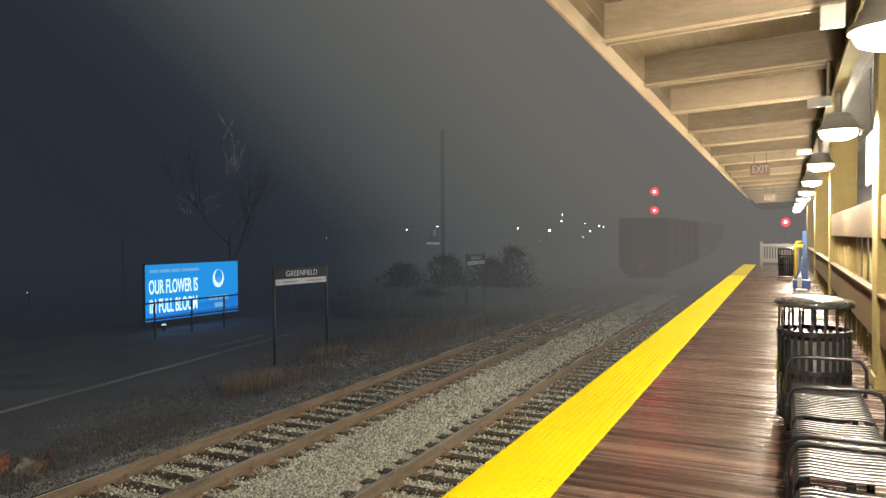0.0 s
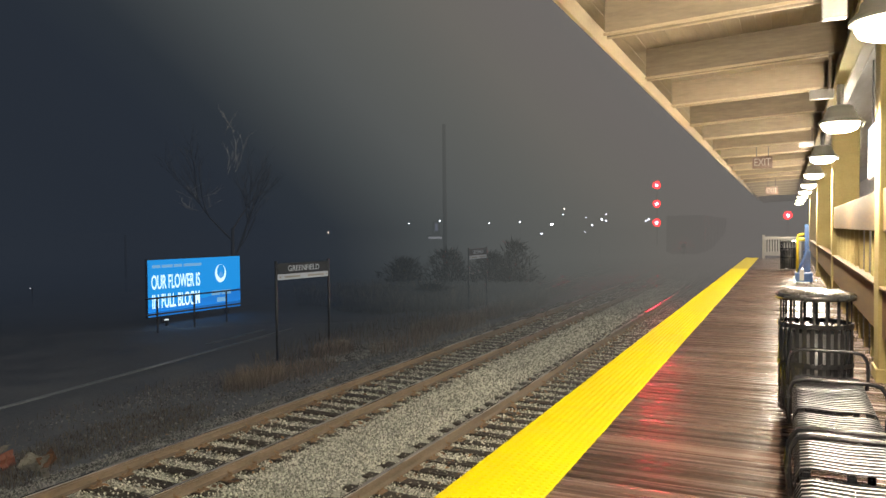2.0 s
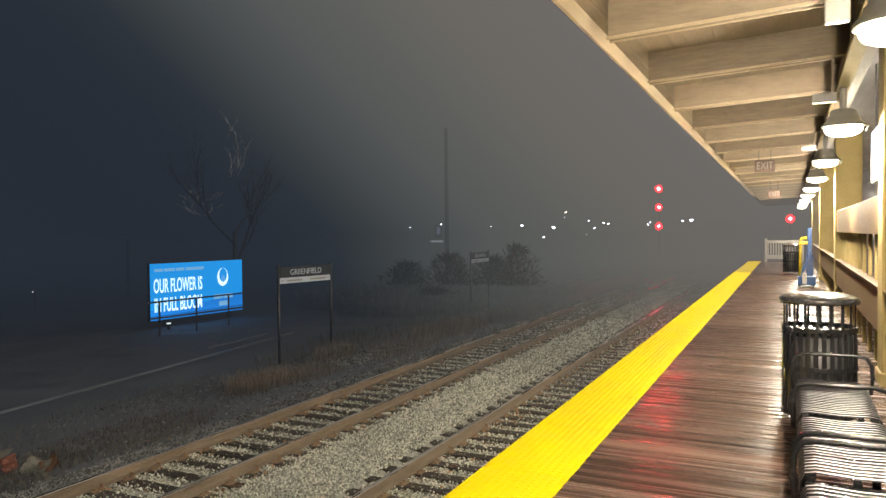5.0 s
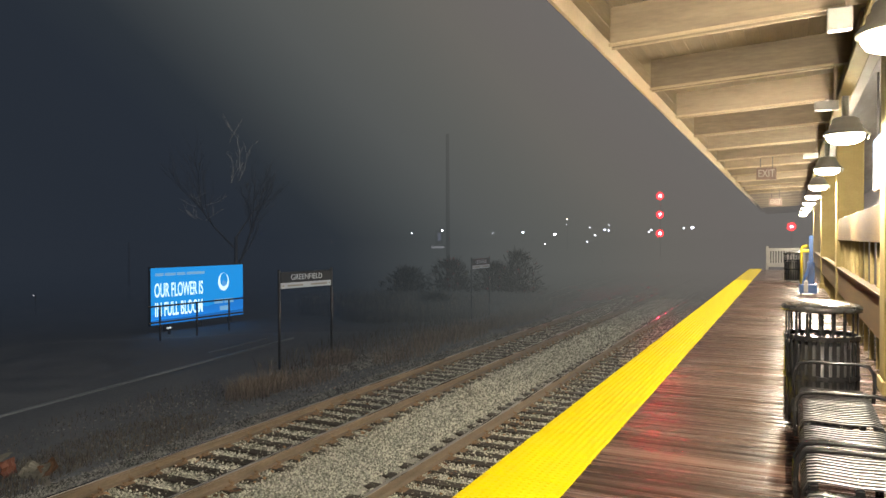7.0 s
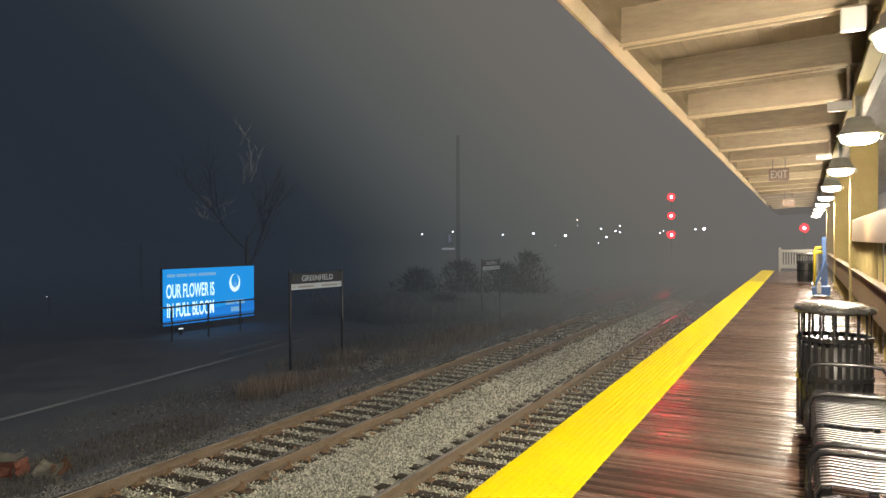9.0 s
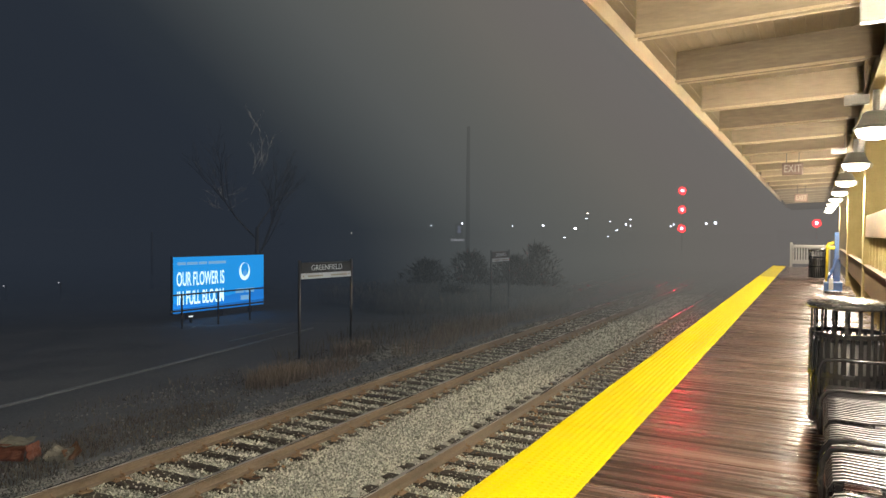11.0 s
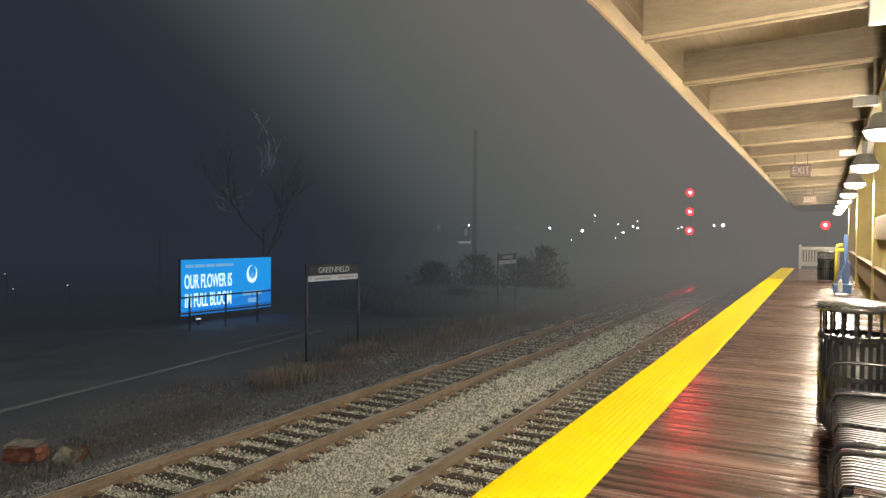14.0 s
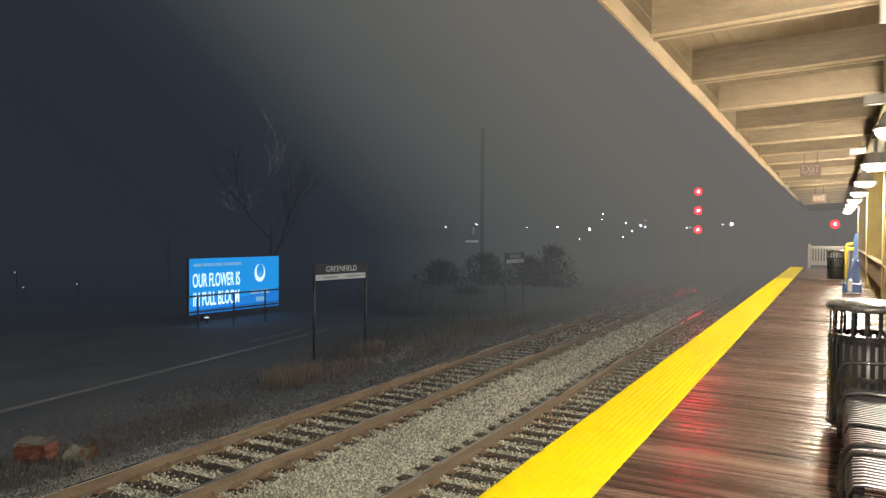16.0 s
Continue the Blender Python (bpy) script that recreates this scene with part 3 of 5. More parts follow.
def build_canopy():
    cp = thing("canopy", "wooden platform canopy with painted joists", "canopy", kind="structure")
    rng = random.Random(3)

    def under(x):
        return 3.345 + ROOF_RISE * (x + 1.4)

    for y in JOIST_Y:
        y += 0.02
        bm = bmesh.new()
        for dy in (-0.058, 0.022):
            vs = []
            for yy in (dy, dy + 0.036):
                vs.append([bm.verts.new(p) for p in ((-1.42, yy, under(-1.42)), (0.60, yy, under(0.60)), (0.60, yy, under(0.60) + 0.345), (-1.42, yy, under(-1.42) + 0.345))])
            a, b = vs
            bm.faces.new(a)
            bm.faces.new(b[::-1])
            for i in range(4):
                bm.faces.new((a[i], b[i], b[(i + 1) % 4], a[(i + 1) % 4]))
        bmesh.ops.recalc_face_normals(bm, faces=bm.faces)
        bmesh.ops.bevel(bm, geom=list(bm.edges), offset=0.006, segments=1, affect="EDGES")
        part("joist", bm, M_TIMBER, cp, at=pose(0, y, 0))
        # added paler strips stand in for lit joist edges; filler between the pair of planks, set back
        for dy in (-0.062, 0.062):
            st = part("edge_strip", boxed(-0.93, 0.93, -0.012, 0.012, -0.013, 0.013, bevel=0.003), M_LIT_EDGE, cp, "thin added strip, painted pale for the lit edge", at=pose(-0.5, y + dy, under(-0.5) + 0.004, 0, -2.58, 0))
        part("joist_filler", boxed(-1.40, 0.58, -0.022, 0.022, 3.43, 3.64), M_TIMBER, cp, at=pose(0, y, 0))
        # hanger strap at the outer end
        part("hanger_strap", boxed(-1.335, -1.310, 0.06, 0.072, under(-1.3) + 0.02, under(-1.3) + 0.27), M_DARKMETAL, cp, at=pose(0, y, 0))
    # roof boards over the joists
    for k in range(18):
        x = -1.70 + 0.145 * k
        bm = boxed(x + 0.001, x + 0.1435, -11, 52.6, 3.685 + ROOF_RISE * (x + 1.4), 3.725 + ROOF_RISE * (x + 1.4))
        part("roof_board", bm, M_DECKING, cp)
    part("roof_sheet", boxed(-1.85, 3.4, -11.3, 52.8, 3.86, 3.90), M_DARKMETAL, cp, "dark roof covering")
    part("rear_soffit", boxed(0.86, 3.3, -11.2, 52.6, 3.74, 3.78), M_DARK_SOFFIT, cp, "rear soffit with its colour darkened")
    # fascia boards along the open edge
    for y0 in np.arange(-11.4, 52.2, 4.1):
        part("fascia_board", boxed(-1.745, -1.70, y0 + 0.003, y0 + 4.097, 3.575, 3.86, bevel=0.006), M_DECKING, cp, "cream-lit timber fascia")
    # board added in the paler timber to show the fascia's inner face as lit
    part("fascia_lining", boxed(-1.698, -1.66, -11.4, 52.7, 3.50, 3.665, bevel=0.004), M_LIT_EDGE, cp, "added board, painted pale for the lit inner fascia")
    part("girder", boxed(0.60, 0.84, -11.2, 52.6, 3.44, 3.70, bevel=0.01), M_GREYBOX, cp, "grey boxed girder")
    part("lamp_rail", boxed(0.495, 0.625, -11.2, 52.6, 3.15, 3.21, bevel=0.008), M_LAMPRAIL, cp, "cream rail that carries the lamps")
    for y in np.arange(-2.0, 45, 4.25):
        part("rail_hanger", boxed(0.53, 0.59, y - 0.03, y + 0.03, 3.21, 3.46), M_GREYBOX, cp)
    # dark sheet added for the unlit space behind the balusters
    part("hind_wall", boxed(3.1, 3.2, -11.2, 52.6, -2.2, 3.86), M_TIE, cp, "added dark backing behind the rail wall")
    cp.matrix_basis = Matrix.Translation((0, 5.4, 3.5)) @ pose(0, 0, 0, -0.23, 0, 0) @ Matrix.Translation((0, -5.4, -3.5))
    return cp


def build_columns():
    for k, y in enumerate((-8.95, -0.35, 8.3, 16.85, 25.4, 33.95)):
        c = thing("column", "cream-painted square canopy column", "column", pose(0.90, y, 0), "canopy columns", "structure")
        part("shaft", boxed(0, 0.50, 0, 0.42, -0.04, 3.74, bevel=0.012), M_POST, c)
        part("base_trim", boxed(-0.02, 0.52, -0.02, 0.44, 0.0, 0.14, bevel=0.01), M_POST, c)


def build_railing():
    """Timber rail wall between the columns: two wide boards with balusters."""
    for y0, y1 in ((0.10, 8.27), (8.75, 16.82), (17.3, 25.37), (25.85, 33.92), (34.4, 39.1)):
        r = thing("railing", "timber rail wall with two wide boards and balusters", "railing", group="rail walls", kind="structure")
        tall = y0 < 17
        if tall:
            part("top_board", boxed(0.93, 0.975, y0, y1, 1.56, 2.00, bevel=0.008), M_BOARD, r)
        part("lower_board", boxed(0.93, 0.975, y0, y1, 0.47, 0.97, bevel=0.008), M_BOARD, r)
        part("cap", boxed(0.90, 1.05, y0, y1, 0.972, 1.00, bevel=0.005), M_BOARD, r)
        me = mesh_of("baluster", boxed(0.985, 1.035, -0.025, 0.025, 0.0, 1.9 if tall else 0.96, bevel=0.005), M_POST)
        n = int((y1 - y0) / 0.8)
        for k in range(n):
            part("baluster", me, None, r, at=pose(0, y0 + (k + 0.5) * (y1 - y0) / n, 0))


# ---- canopy lamps ----
def build_lamps():
    lamp = thing("canopy_lamp", "round enamel platform lamp, lit, under the canopy", "lamp", group="canopy lamps")
    bm = bmesh.new()
    lathe(bm, [(0.0, 0.19), (0.105, 0.19), (0.135, 0.17), (0.145, 0.115), (0.165, 0.11), (0.17, 0.065), (0.20, 0.045), (0.224, 0.02), (0.224, 0.002), (0.216, 0.002), (0.20, 0.02), (0.12, 0.04), (0.0, 0.045)], 28)
    for v in bm.verts:
        v.co.x, v.co.y = v.co.x * 0.95, v.co.y * 0.95
    part("shade", bm, M_SHADE, lamp, "pale enamel shade", True)
    bm = bmesh.new()
    lathe(bm, [(0.183, 0.012), (0.183, -0.03), (0.163, -0.065), (0.10, -0.09), (0.0, -0.098)], 24)
    part("lens", bm, M_LENS, lamp, "glowing frosted lens", True)
    bm = bmesh.new()
    tube(bm, [(0, 0, 0.15), (0, 0, 0.45)], 0.035, 10)
    part("stem", bm, M_SHADE, lamp, smooth=True)
    bm = bmesh.new()
    tube(bm, [(0.18, 0, 0.03), (0.23, 0, 0.0), (0.21, 0.02, -0.05)], 0.012)
    part("clip", bm, M_SHADE, lamp)
    lamp.matrix_basis = pose(LAMP_X, LAMP_YS[0], LAMP_Z)
    for x, y, z, w, h in ((0.365, 5.95, 3.27, 0.17, 0.17), (0.375, 8.42, 3.025, 0.23, 0.10), (0.36, 14.3, 3.10, 0.25, 0.09)):
        plate = thing("junction_box", "white sheet-metal junction box under the girder", "junction box", pose(x, y, z), "junction boxes")
        part("cover", boxed(-w / 2, w / 2, -0.05, 0.05, -h / 2, h / 2, bevel=0.008), M_WHITE, plate)
        part("hanger", boxed(w / 2 - 0.05, w / 2 - 0.02, -0.015, 0.015, h / 2, 3.56 - z), M_GREYBOX, plate)
    for k, y in enumerate(LAMP_YS):
        if k:
            copy_thing(lamp, pose(LAMP_X, y, LAMP_Z))
        li = bpy.data.lights.new("canopy_light", "POINT")
        li.energy, li.shadow_soft_size, li.color = LAMP_POWER, 0.07, (1.0, 0.87, 0.67)
        ob = new("canopy_light", li)
        ob.location = (LAMP_X, y, LAMP_Z - 0.155)


# ---- platform furniture ----
def build_bench(at, plate=True):
    b = thing("bench", "backless black steel strap bench, wet, on the platform", "bench", at, "strap benches")
    # straps run across and roll over both long sides
    prof = [(-0.03, 0.30), (-0.028, 0.40), (-0.005, 0.445), (0.04, 0.455), (0.215, 0.448), (0.39, 0.455), (0.435, 0.445), (0.458, 0.40), (0.46, 0.30)]
    bm = bmesh.new()
    top = [[bm.verts.new((x, yy, z)) for x, z in prof] for yy in (-0.0115, 0.0115)]
    low = [[bm.verts.new((0.215 + (x - 0.215) * 0.975, yy, z - 0.008)) for x, z in prof] for yy in (-0.0115, 0.0115)]
    for i in range(len(prof) - 1):
        bm.faces.new((top[0][i], top[0][i + 1], top[1][i + 1], top[1][i]))
        bm.faces.new((low[0][i + 1], low[0][i], low[1][i], low[1][i + 1]))
        bm.faces.new((top[0][i + 1], top[0][i], low[0][i], low[0][i + 1]))
        bm.faces.new((top[1][i], top[1][i + 1], low[1][i + 1], low[1][i]))
    bmesh.ops.recalc_face_normals(bm, faces=bm.faces)
    strap = mesh_of("strap", bm, M_BLACKWET)
    rng = random.Random(8)
    n, length = 46, 2.44
    for k in range(n):
        if k in (22, 23):
            continue
        part("strap", strap, None, b, at=pose(0, 0.03 + k * (length - 0.06) / (n - 1), rng.uniform(-0.001, 0.001)))
    for x in (0.02, 0.215, 0.41):
        part("bearer", boxed(x - 0.02, x + 0.02, 0, length, 0.405, 0.435, bevel=0.004), M_BLACK, b)
    for y in (0.0, length / 2, length):
        bm = bmesh.new()
        tube(bm, [(-0.05, y, 0.36), (-0.062, y, 0.48), (-0.055, y, 0.58), (-0.02, y, 0.635), (0.05, y, 0.65), (0.39, y, 0.65), (0.455, y, 0.635), (0.49, y, 0.58), (0.495, y, 0.48), (0.485, y, 0.36)], 0.014, 10)
        part("armrest", bm, M_BLACK, b, "bent black steel armrest", True)
        part("cross_plate", boxed(-0.01, 0.44, y - 0.006, y + 0.006, 0.30, 0.41, bevel=0.003), M_BLACK, b)
    for y in (0.12, length / 2, length - 0.12):
        for x in (0.02, 0.41):
            bm = bmesh.new()
            tube(bm, [(x, y, 0.42), (x, y, 0.02)], 0.025, 10)
            leg = part("leg", bm, M_BLACK, b, smooth=True)
            part("foot", boxed(x - 0.05, x + 0.05, y - 0.05, y + 0.05, 0.0, 0.015), M_BLACK, leg)
    pl = part("end_plate", boxed(0.0, 0.43, -0.035, -0.02, 0.29, 0.37, bevel=0.003), M_BLACK, b, "black maker's plate")
    for i, (z, w) in enumerate(((0.345, 0.10), (0.332, 0.06), (0.317, 0.12))):
        part("print_bar", boxed(0.26 - w / 2, 0.26 + w / 2, -0.0385, -0.036, z - 0.003, z + 0.003), M_BARGREY, pl)
    for x in (0.07, 0.36):
        for z in (0.38, 0.395, 0.41):
            bm = bmesh.new()
            tube(bm, [(x, -0.012, z), (x, -0.02, z)], 0.008, 8)
            part("bolt", bm, M_WHITE, pl)
    return b


def build_can(at, label, height=1.08):
    c = thing("litter_bin", label, "litter bin", at, "litter bins")
    r = 0.287
    bm = bmesh.new()
    box(bm, -0.017, 0.017, -0.004, 0.004, 0.05, 0.78, bevel=0.002)
    slat = mesh_of("slat", bm, M_BLACK)
    n = 30
    for k in range(n):
        a = 2 * math.pi * k / n
        part("slat", slat, None, c, at=pose(r * math.cos(a), r * math.sin(a), 0, 0, 0, math.degrees(a) + 90))
    for z in (0.06, 0.45, 0.78):
        bm = bmesh.new()
        lathe(bm, [(r - 0.012, z - 0.02), (r + 0.012, z - 0.02), (r + 0.012, z + 0.02), (r - 0.012, z + 0.02), (r - 0.012, z - 0.02)], 30)
        part("hoop", bm, M_BLACK, c, smooth=False)
    bm = bmesh.new()
    lathe(bm, [(0.0, 0.04), (0.25, 0.04), (0.265, 0.72), (0.25, 0.72), (0.24, 0.06)], 24)
    part("liner", bm, M_DARKMETAL, c, "dark plastic liner", True)
    bm = bmesh.new()
    box(bm, -0.012, 0.012, -0.004, 0.004, 0.78, height - 0.08, bevel=0.002)
    post = mesh_of("hood_post", bm, M_BLACK)
    for k in range(18):
        a = 2 * math.pi * (k + 0.3) / 18
        part("hood_post", post, None, c, at=pose((r - 0.01) * math.cos(a), (r - 0.01) * math.sin(a), 0, 0, 0, math.degrees(a) + 90))
    bm = bmesh.new()
    lathe(bm, [(r - 0.02, height - 0.09), (r + 0.025, height - 0.085), (r + 0.03, height - 0.05), (r + 0.01, height - 0.03), (0.22, height - 0.008), (0.10, height), (0.0, height + 0.002)], 32)
    part("hood", bm, M_CANLID, c, "wet black domed hood", True)
    return c


def build_lift(at):
    g = thing("wheelchair_lift", "blue and yellow wheelchair lift parked on the platform", "wheelchair lift", at)
    part("base", boxed(-0.32, 0.36, -0.5, 0.5, 0.06, 0.32, bevel=0.02), M_BLUE, g)
    part("mast", boxed(0.05, 0.22, -0.12, 0.12, 0.30, 1.72, bevel=0.015), M_BLUE, g)
    bm = bmesh.new()
    tube(bm, [(-0.22, 0.25, 0.18), (-0.22, 0.25, 1.30), (-0.18, 0.25, 1.40), (0.05, 0.25, 1.42)], 0.05)
    part("guard_rail", bm, M_YPAINT, g, "yellow tube rail", True)
    bm = bmesh.new()
    tube(bm, [(-0.22, -0.35, 0.18), (-0.22, -0.35, 1.20), (-0.18, -0.35, 1.28), (0.06, -0.35, 1.28)], 0.055)
    part("guard_rail", bm, M_YPAINT, g, "yellow tube rail", True)
    part("ramp_plate", boxed(-0.14, 0.02, -0.56, -0.50, 0.10, 0.42, bevel=0.01), M_WHITE, g, "folded pale ramp plate")
    part("column_cover", boxed(0.0, 0.28, -0.2, 0.2, 0.30, 0.95, bevel=0.02), M_BLUE, g)
    part("brace", boxed(-0.04, 0.06, -0.1, 0.1, 0.0, 0.95, bevel=0.01), M_BLUE, g, at=pose(-0.25, -0.3, 0.25, 0, 28, 0))
    for x in (-0.24, 0.28):
        for y in (-0.4, 0.4):
            bm = bmesh.new()
            tube(bm, [(x - 0.03, y, 0.065), (x + 0.03, y, 0.065)], 0.065, 14)
            part("wheel", bm, M_BLACK, g)


def build_end_fence():
    f = thing("end_fence", "white picket fence closing the platform end", "fence")
    for x in (-1.02, 0.62):
        part("post", boxed(x - 0.06, x + 0.06, 38.95, 39.07, 0.0, 1.18, bevel=0.01), M_WHITE, f)
    part("top_rail", boxed(-1.02, 0.62, 38.93, 39.09, 0.94, 1.08, bevel=0.01), M_WHITE, f)
    part("bottom_rail", boxed(-1.02, 0.62, 38.97, 39.05, 0.14, 0.34, bevel=0.01), M_WHITE, f)
    me = mesh_of("picket", boxed(-0.03, 0.03, 38.98, 39.02, 0.30, 0.96), M_WHITE)
    for k in range(13):
        part("picket", me, None, f, at=pose(-0.92 + 0.12 * k, 0, 0))


def build_exit(at, label):
    e = thing("exit_sign", label, "exit sign", at, "exit signs")
    part("housing", boxed(-0.20, 0.20, -0.03, 0.03, -0.13, 0.13, bevel=0.01), M_EXITBOX, e)
    lettering("letters", "EXIT", 0.20, 0.003, M_EXITRED, e, pose(0, -0.033, 0, 90, 0, 0) @ Matrix.Diagonal((0.82, 1.15, 1, 1)), "pale letters reading EXIT")
    for x in (-0.12, 0.12):
        part("hanger", boxed(x - 0.008, x + 0.008, -0.008, 0.008, 0.13, 0.50), M_DARKMETAL, e)


def build_display():
    d = thing("information_display", "lit white and blue platform display hanging by the column", "display", pose(1.0, 9.66, 2.55))
    part("case", boxed(0.0, 0.06, 0, 0.9, -0.34, 0.34, bevel=0.01), M_WHITE, d)
    part("screen", boxed(-0.006, -0.001, 0.03, 0.87, -0.31, 0.08), M_SCREEN, d, "glowing white screen")
    part("header", boxed(-0.006, -0.001, 0.03, 0.87, 0.09, 0.31), M_SCREENBLUE, d, "glowing blue header")
    for y in (0.2, 0.7):
        part("hanger", boxed(0.02, 0.04, y - 0.01, y + 0.01, 0.34, 1.19), M_DARKMETAL, d)


build_canopy()
build_columns()
build_railing()
build_lamps()
build_bench(pose(0.12, 3.60, 0))
build_bench(pose(0.12, 1.02, 0))
build_can(pose(0.275, 6.70, 0), "black slatted steel litter bin with a wet domed hood")
build_can(pose(0.11, 29.00, 0), "black litter bin near the white end fence")
build_lift(pose(0.46, 22.37, 0) @ Matrix.Diagonal((0.66, 0.85, 0.97, 1)))
build_end_fence()
build_exit(pose(-0.44, 16.7, 3.0), "red-brown exit sign hanging under the canopy")
build_exit(pose(-0.44, 27.0, 2.85), "red-brown exit sign farther along under the canopy")
build_display()

# ---- across the tracks ----
def build_station_sign(at, label):
    s = thing("station_sign", label, "sign", at, "station signs")
    for y in (0.0, 2.18):
        bm = bmesh.new()
        tube(bm, [(0, y, -0.15), (0, y, 2.85)], 0.04, 10)
        part("post", bm, M_SIGNPOST, s, smooth=True)
    p = part("name_panel", boxed(-0.03, 0.03, 0.045, 2.135, 2.47, 2.78, bevel=0.008), M_SIGN, s, "dark name panel")
    lettering("letters", "GREENFIELD", 0.235, 0.003, M_SIGNWHITE, p, pose(0.033, 1.09, 2.615, 90, 0, 90), "white letters reading GREENFIELD")
    q = part("strip", boxed(-0.03, 0.034, 0.045, 2.135, 2.30, 2.465, bevel=0.006), M_SIGNWHITE, s, "white direction strip")
    for y0, y1 in ((0.10, 0.16), (0.30, 0.92), (1.25, 1.95), (2.02, 2.08)):
        part("print_bar", boxed(0.035, 0.038, y0, y1, 2.355, 2.405), M_BARGREY, q)


def build_billboard():
    b = thing("billboard", "glowing blue digital billboard behind a railing", "billboard", pose(-23.05, 20.25, -2.2, 0, 0, -4.6))
    W, Z0, Z1 = 4.95, 0.36, 2.66
    part("case", boxed(-0.16, 0.0, 0, W, Z0 - 0.05, Z1 + 0.05, bevel=0.02), M_DARKMETAL, b)
    part("screen", boxed(0.0, 0.012, 0.02, W - 0.02, Z0, Z1), M_LED_BLUE, b, "glowing bright blue screen")
    # darker blue field at the foot, with uneven hills
    bm = bmesh.new()
    cols = 24
    low = [bm.verts.new((0.016, 0.03 + (W - 0.06) * i / cols, Z0 + 0.01)) for i in range(cols + 1)]
    top = [bm.verts.new((0.016, 0.03 + (W - 0.06) * i / cols, Z0 + 0.42 + 0.75 * (i / cols) ** 2 * 0.6 + 0.10 * noise.noise(Vector((i * 0.6, 2, 0))))) for i in range(cols + 1)]
    for i in range(cols):
        bm.faces.new((low[i], low[i + 1], top[i + 1], top[i]))
    part("lower_field", bm, M_LED_DEEP, b, "deeper blue field")
    for text, z, h, yc in (("OUR FLOWER IS", 1.72, 0.56, 1.40), ("IN FULL BLOOM", 0.94, 0.56, 1.40)):
        t = lettering("letters", text, h, 0.002, M_LED_WHITE, b, pose(0.022, yc, z, 90, 0, 90) @ Matrix.Diagonal((0.60, 1.42, 1, 1)), "white letters reading " + text, 0.009)
    for y0, y1 in ((0.22, 0.62), (0.68, 1.22), (1.28, 1.7), (1.78, 2.72)):
        part("print_bar", boxed(0.016, 0.02, y0, y1, 2.33, 2.45), M_LED_PALE, b)
    for y0, y1, z in ((3.25, 3.75, 0.98), (3.82, 4.35, 0.98), (3.55, 4.05, 0.66)):
        part("print_bar", boxed(0.018, 0.022, y0, y1, z, z + 0.2), M_LED_PALE, b)
    # crescent ring
    bm = bmesh.new()
    n = 40
    out = [bm.verts.new((0.02, 3.78 + 0.31 * math.cos(2 * math.pi * k / n), 1.93 + 0.40 * math.sin(2 * math.pi * k / n))) for k in range(n)]
    inn = [bm.verts.new((0.02, 3.80 + 0.22 * math.cos(2 * math.pi * k / n), 2.02 + 0.30 * math.sin(2 * math.pi * k / n))) for k in range(n)]
    for k in range(n):
        bm.faces.new((out[k], out[(k + 1) % n], inn[(k + 1) % n], inn[k]))
    part("ring_mark", bm, M_LED_WHITE, b, "white crescent ring")
    bm = bmesh.new()
    for dy in (-0.07, 0.0, 0.07):
        box(bm, 0.019, 0.022, 3.80 + dy - 0.02, 3.80 + dy + 0.02, 1.68 + abs(dy), 2.02 - abs(dy))
    part("petal_mark", bm, M_LED_PALE, b)
    for y in (0.8, 2.5, 4.2):
        part("leg", boxed(-0.14, -0.04, y - 0.1, y + 0.1, 0, Z0), M_DARKMETAL, b)
    g = thing("ground_lamp", "small white lamp at the billboard's foot", "lamp", pose(-22.3, 20.5, -2.2))
    part("post", boxed(-0.04, 0.04, -0.04, 0.04, 0, 0.26), M_DARKMETAL, g)
    part("lens", boxed(-0.03, 0.03, -0.10, 0.10, 0.26, 0.31, bevel=0.01), M_SCREEN, g, "bright white lens")
    # railing before it
    r = thing("street_railing", "dark steel railing before the billboard", "railing", pose(-21.2, 16.5, -2.2, 0, 0, -4.0))
    for k in range(3):
        part("post", boxed(-0.025, 0.025, -0.025, 0.025, 0, 1.36), M_DARKMETAL, r, at=pose(0, 2.4 + 1.75 * k - 0.03 * k * k, 0))
    for z in (0.74, 1.34):
        part("rail", boxed(-0.022, 0.022, 1.9, 6.6, z - 0.03, z + 0.03), M_DARKMETAL, r)


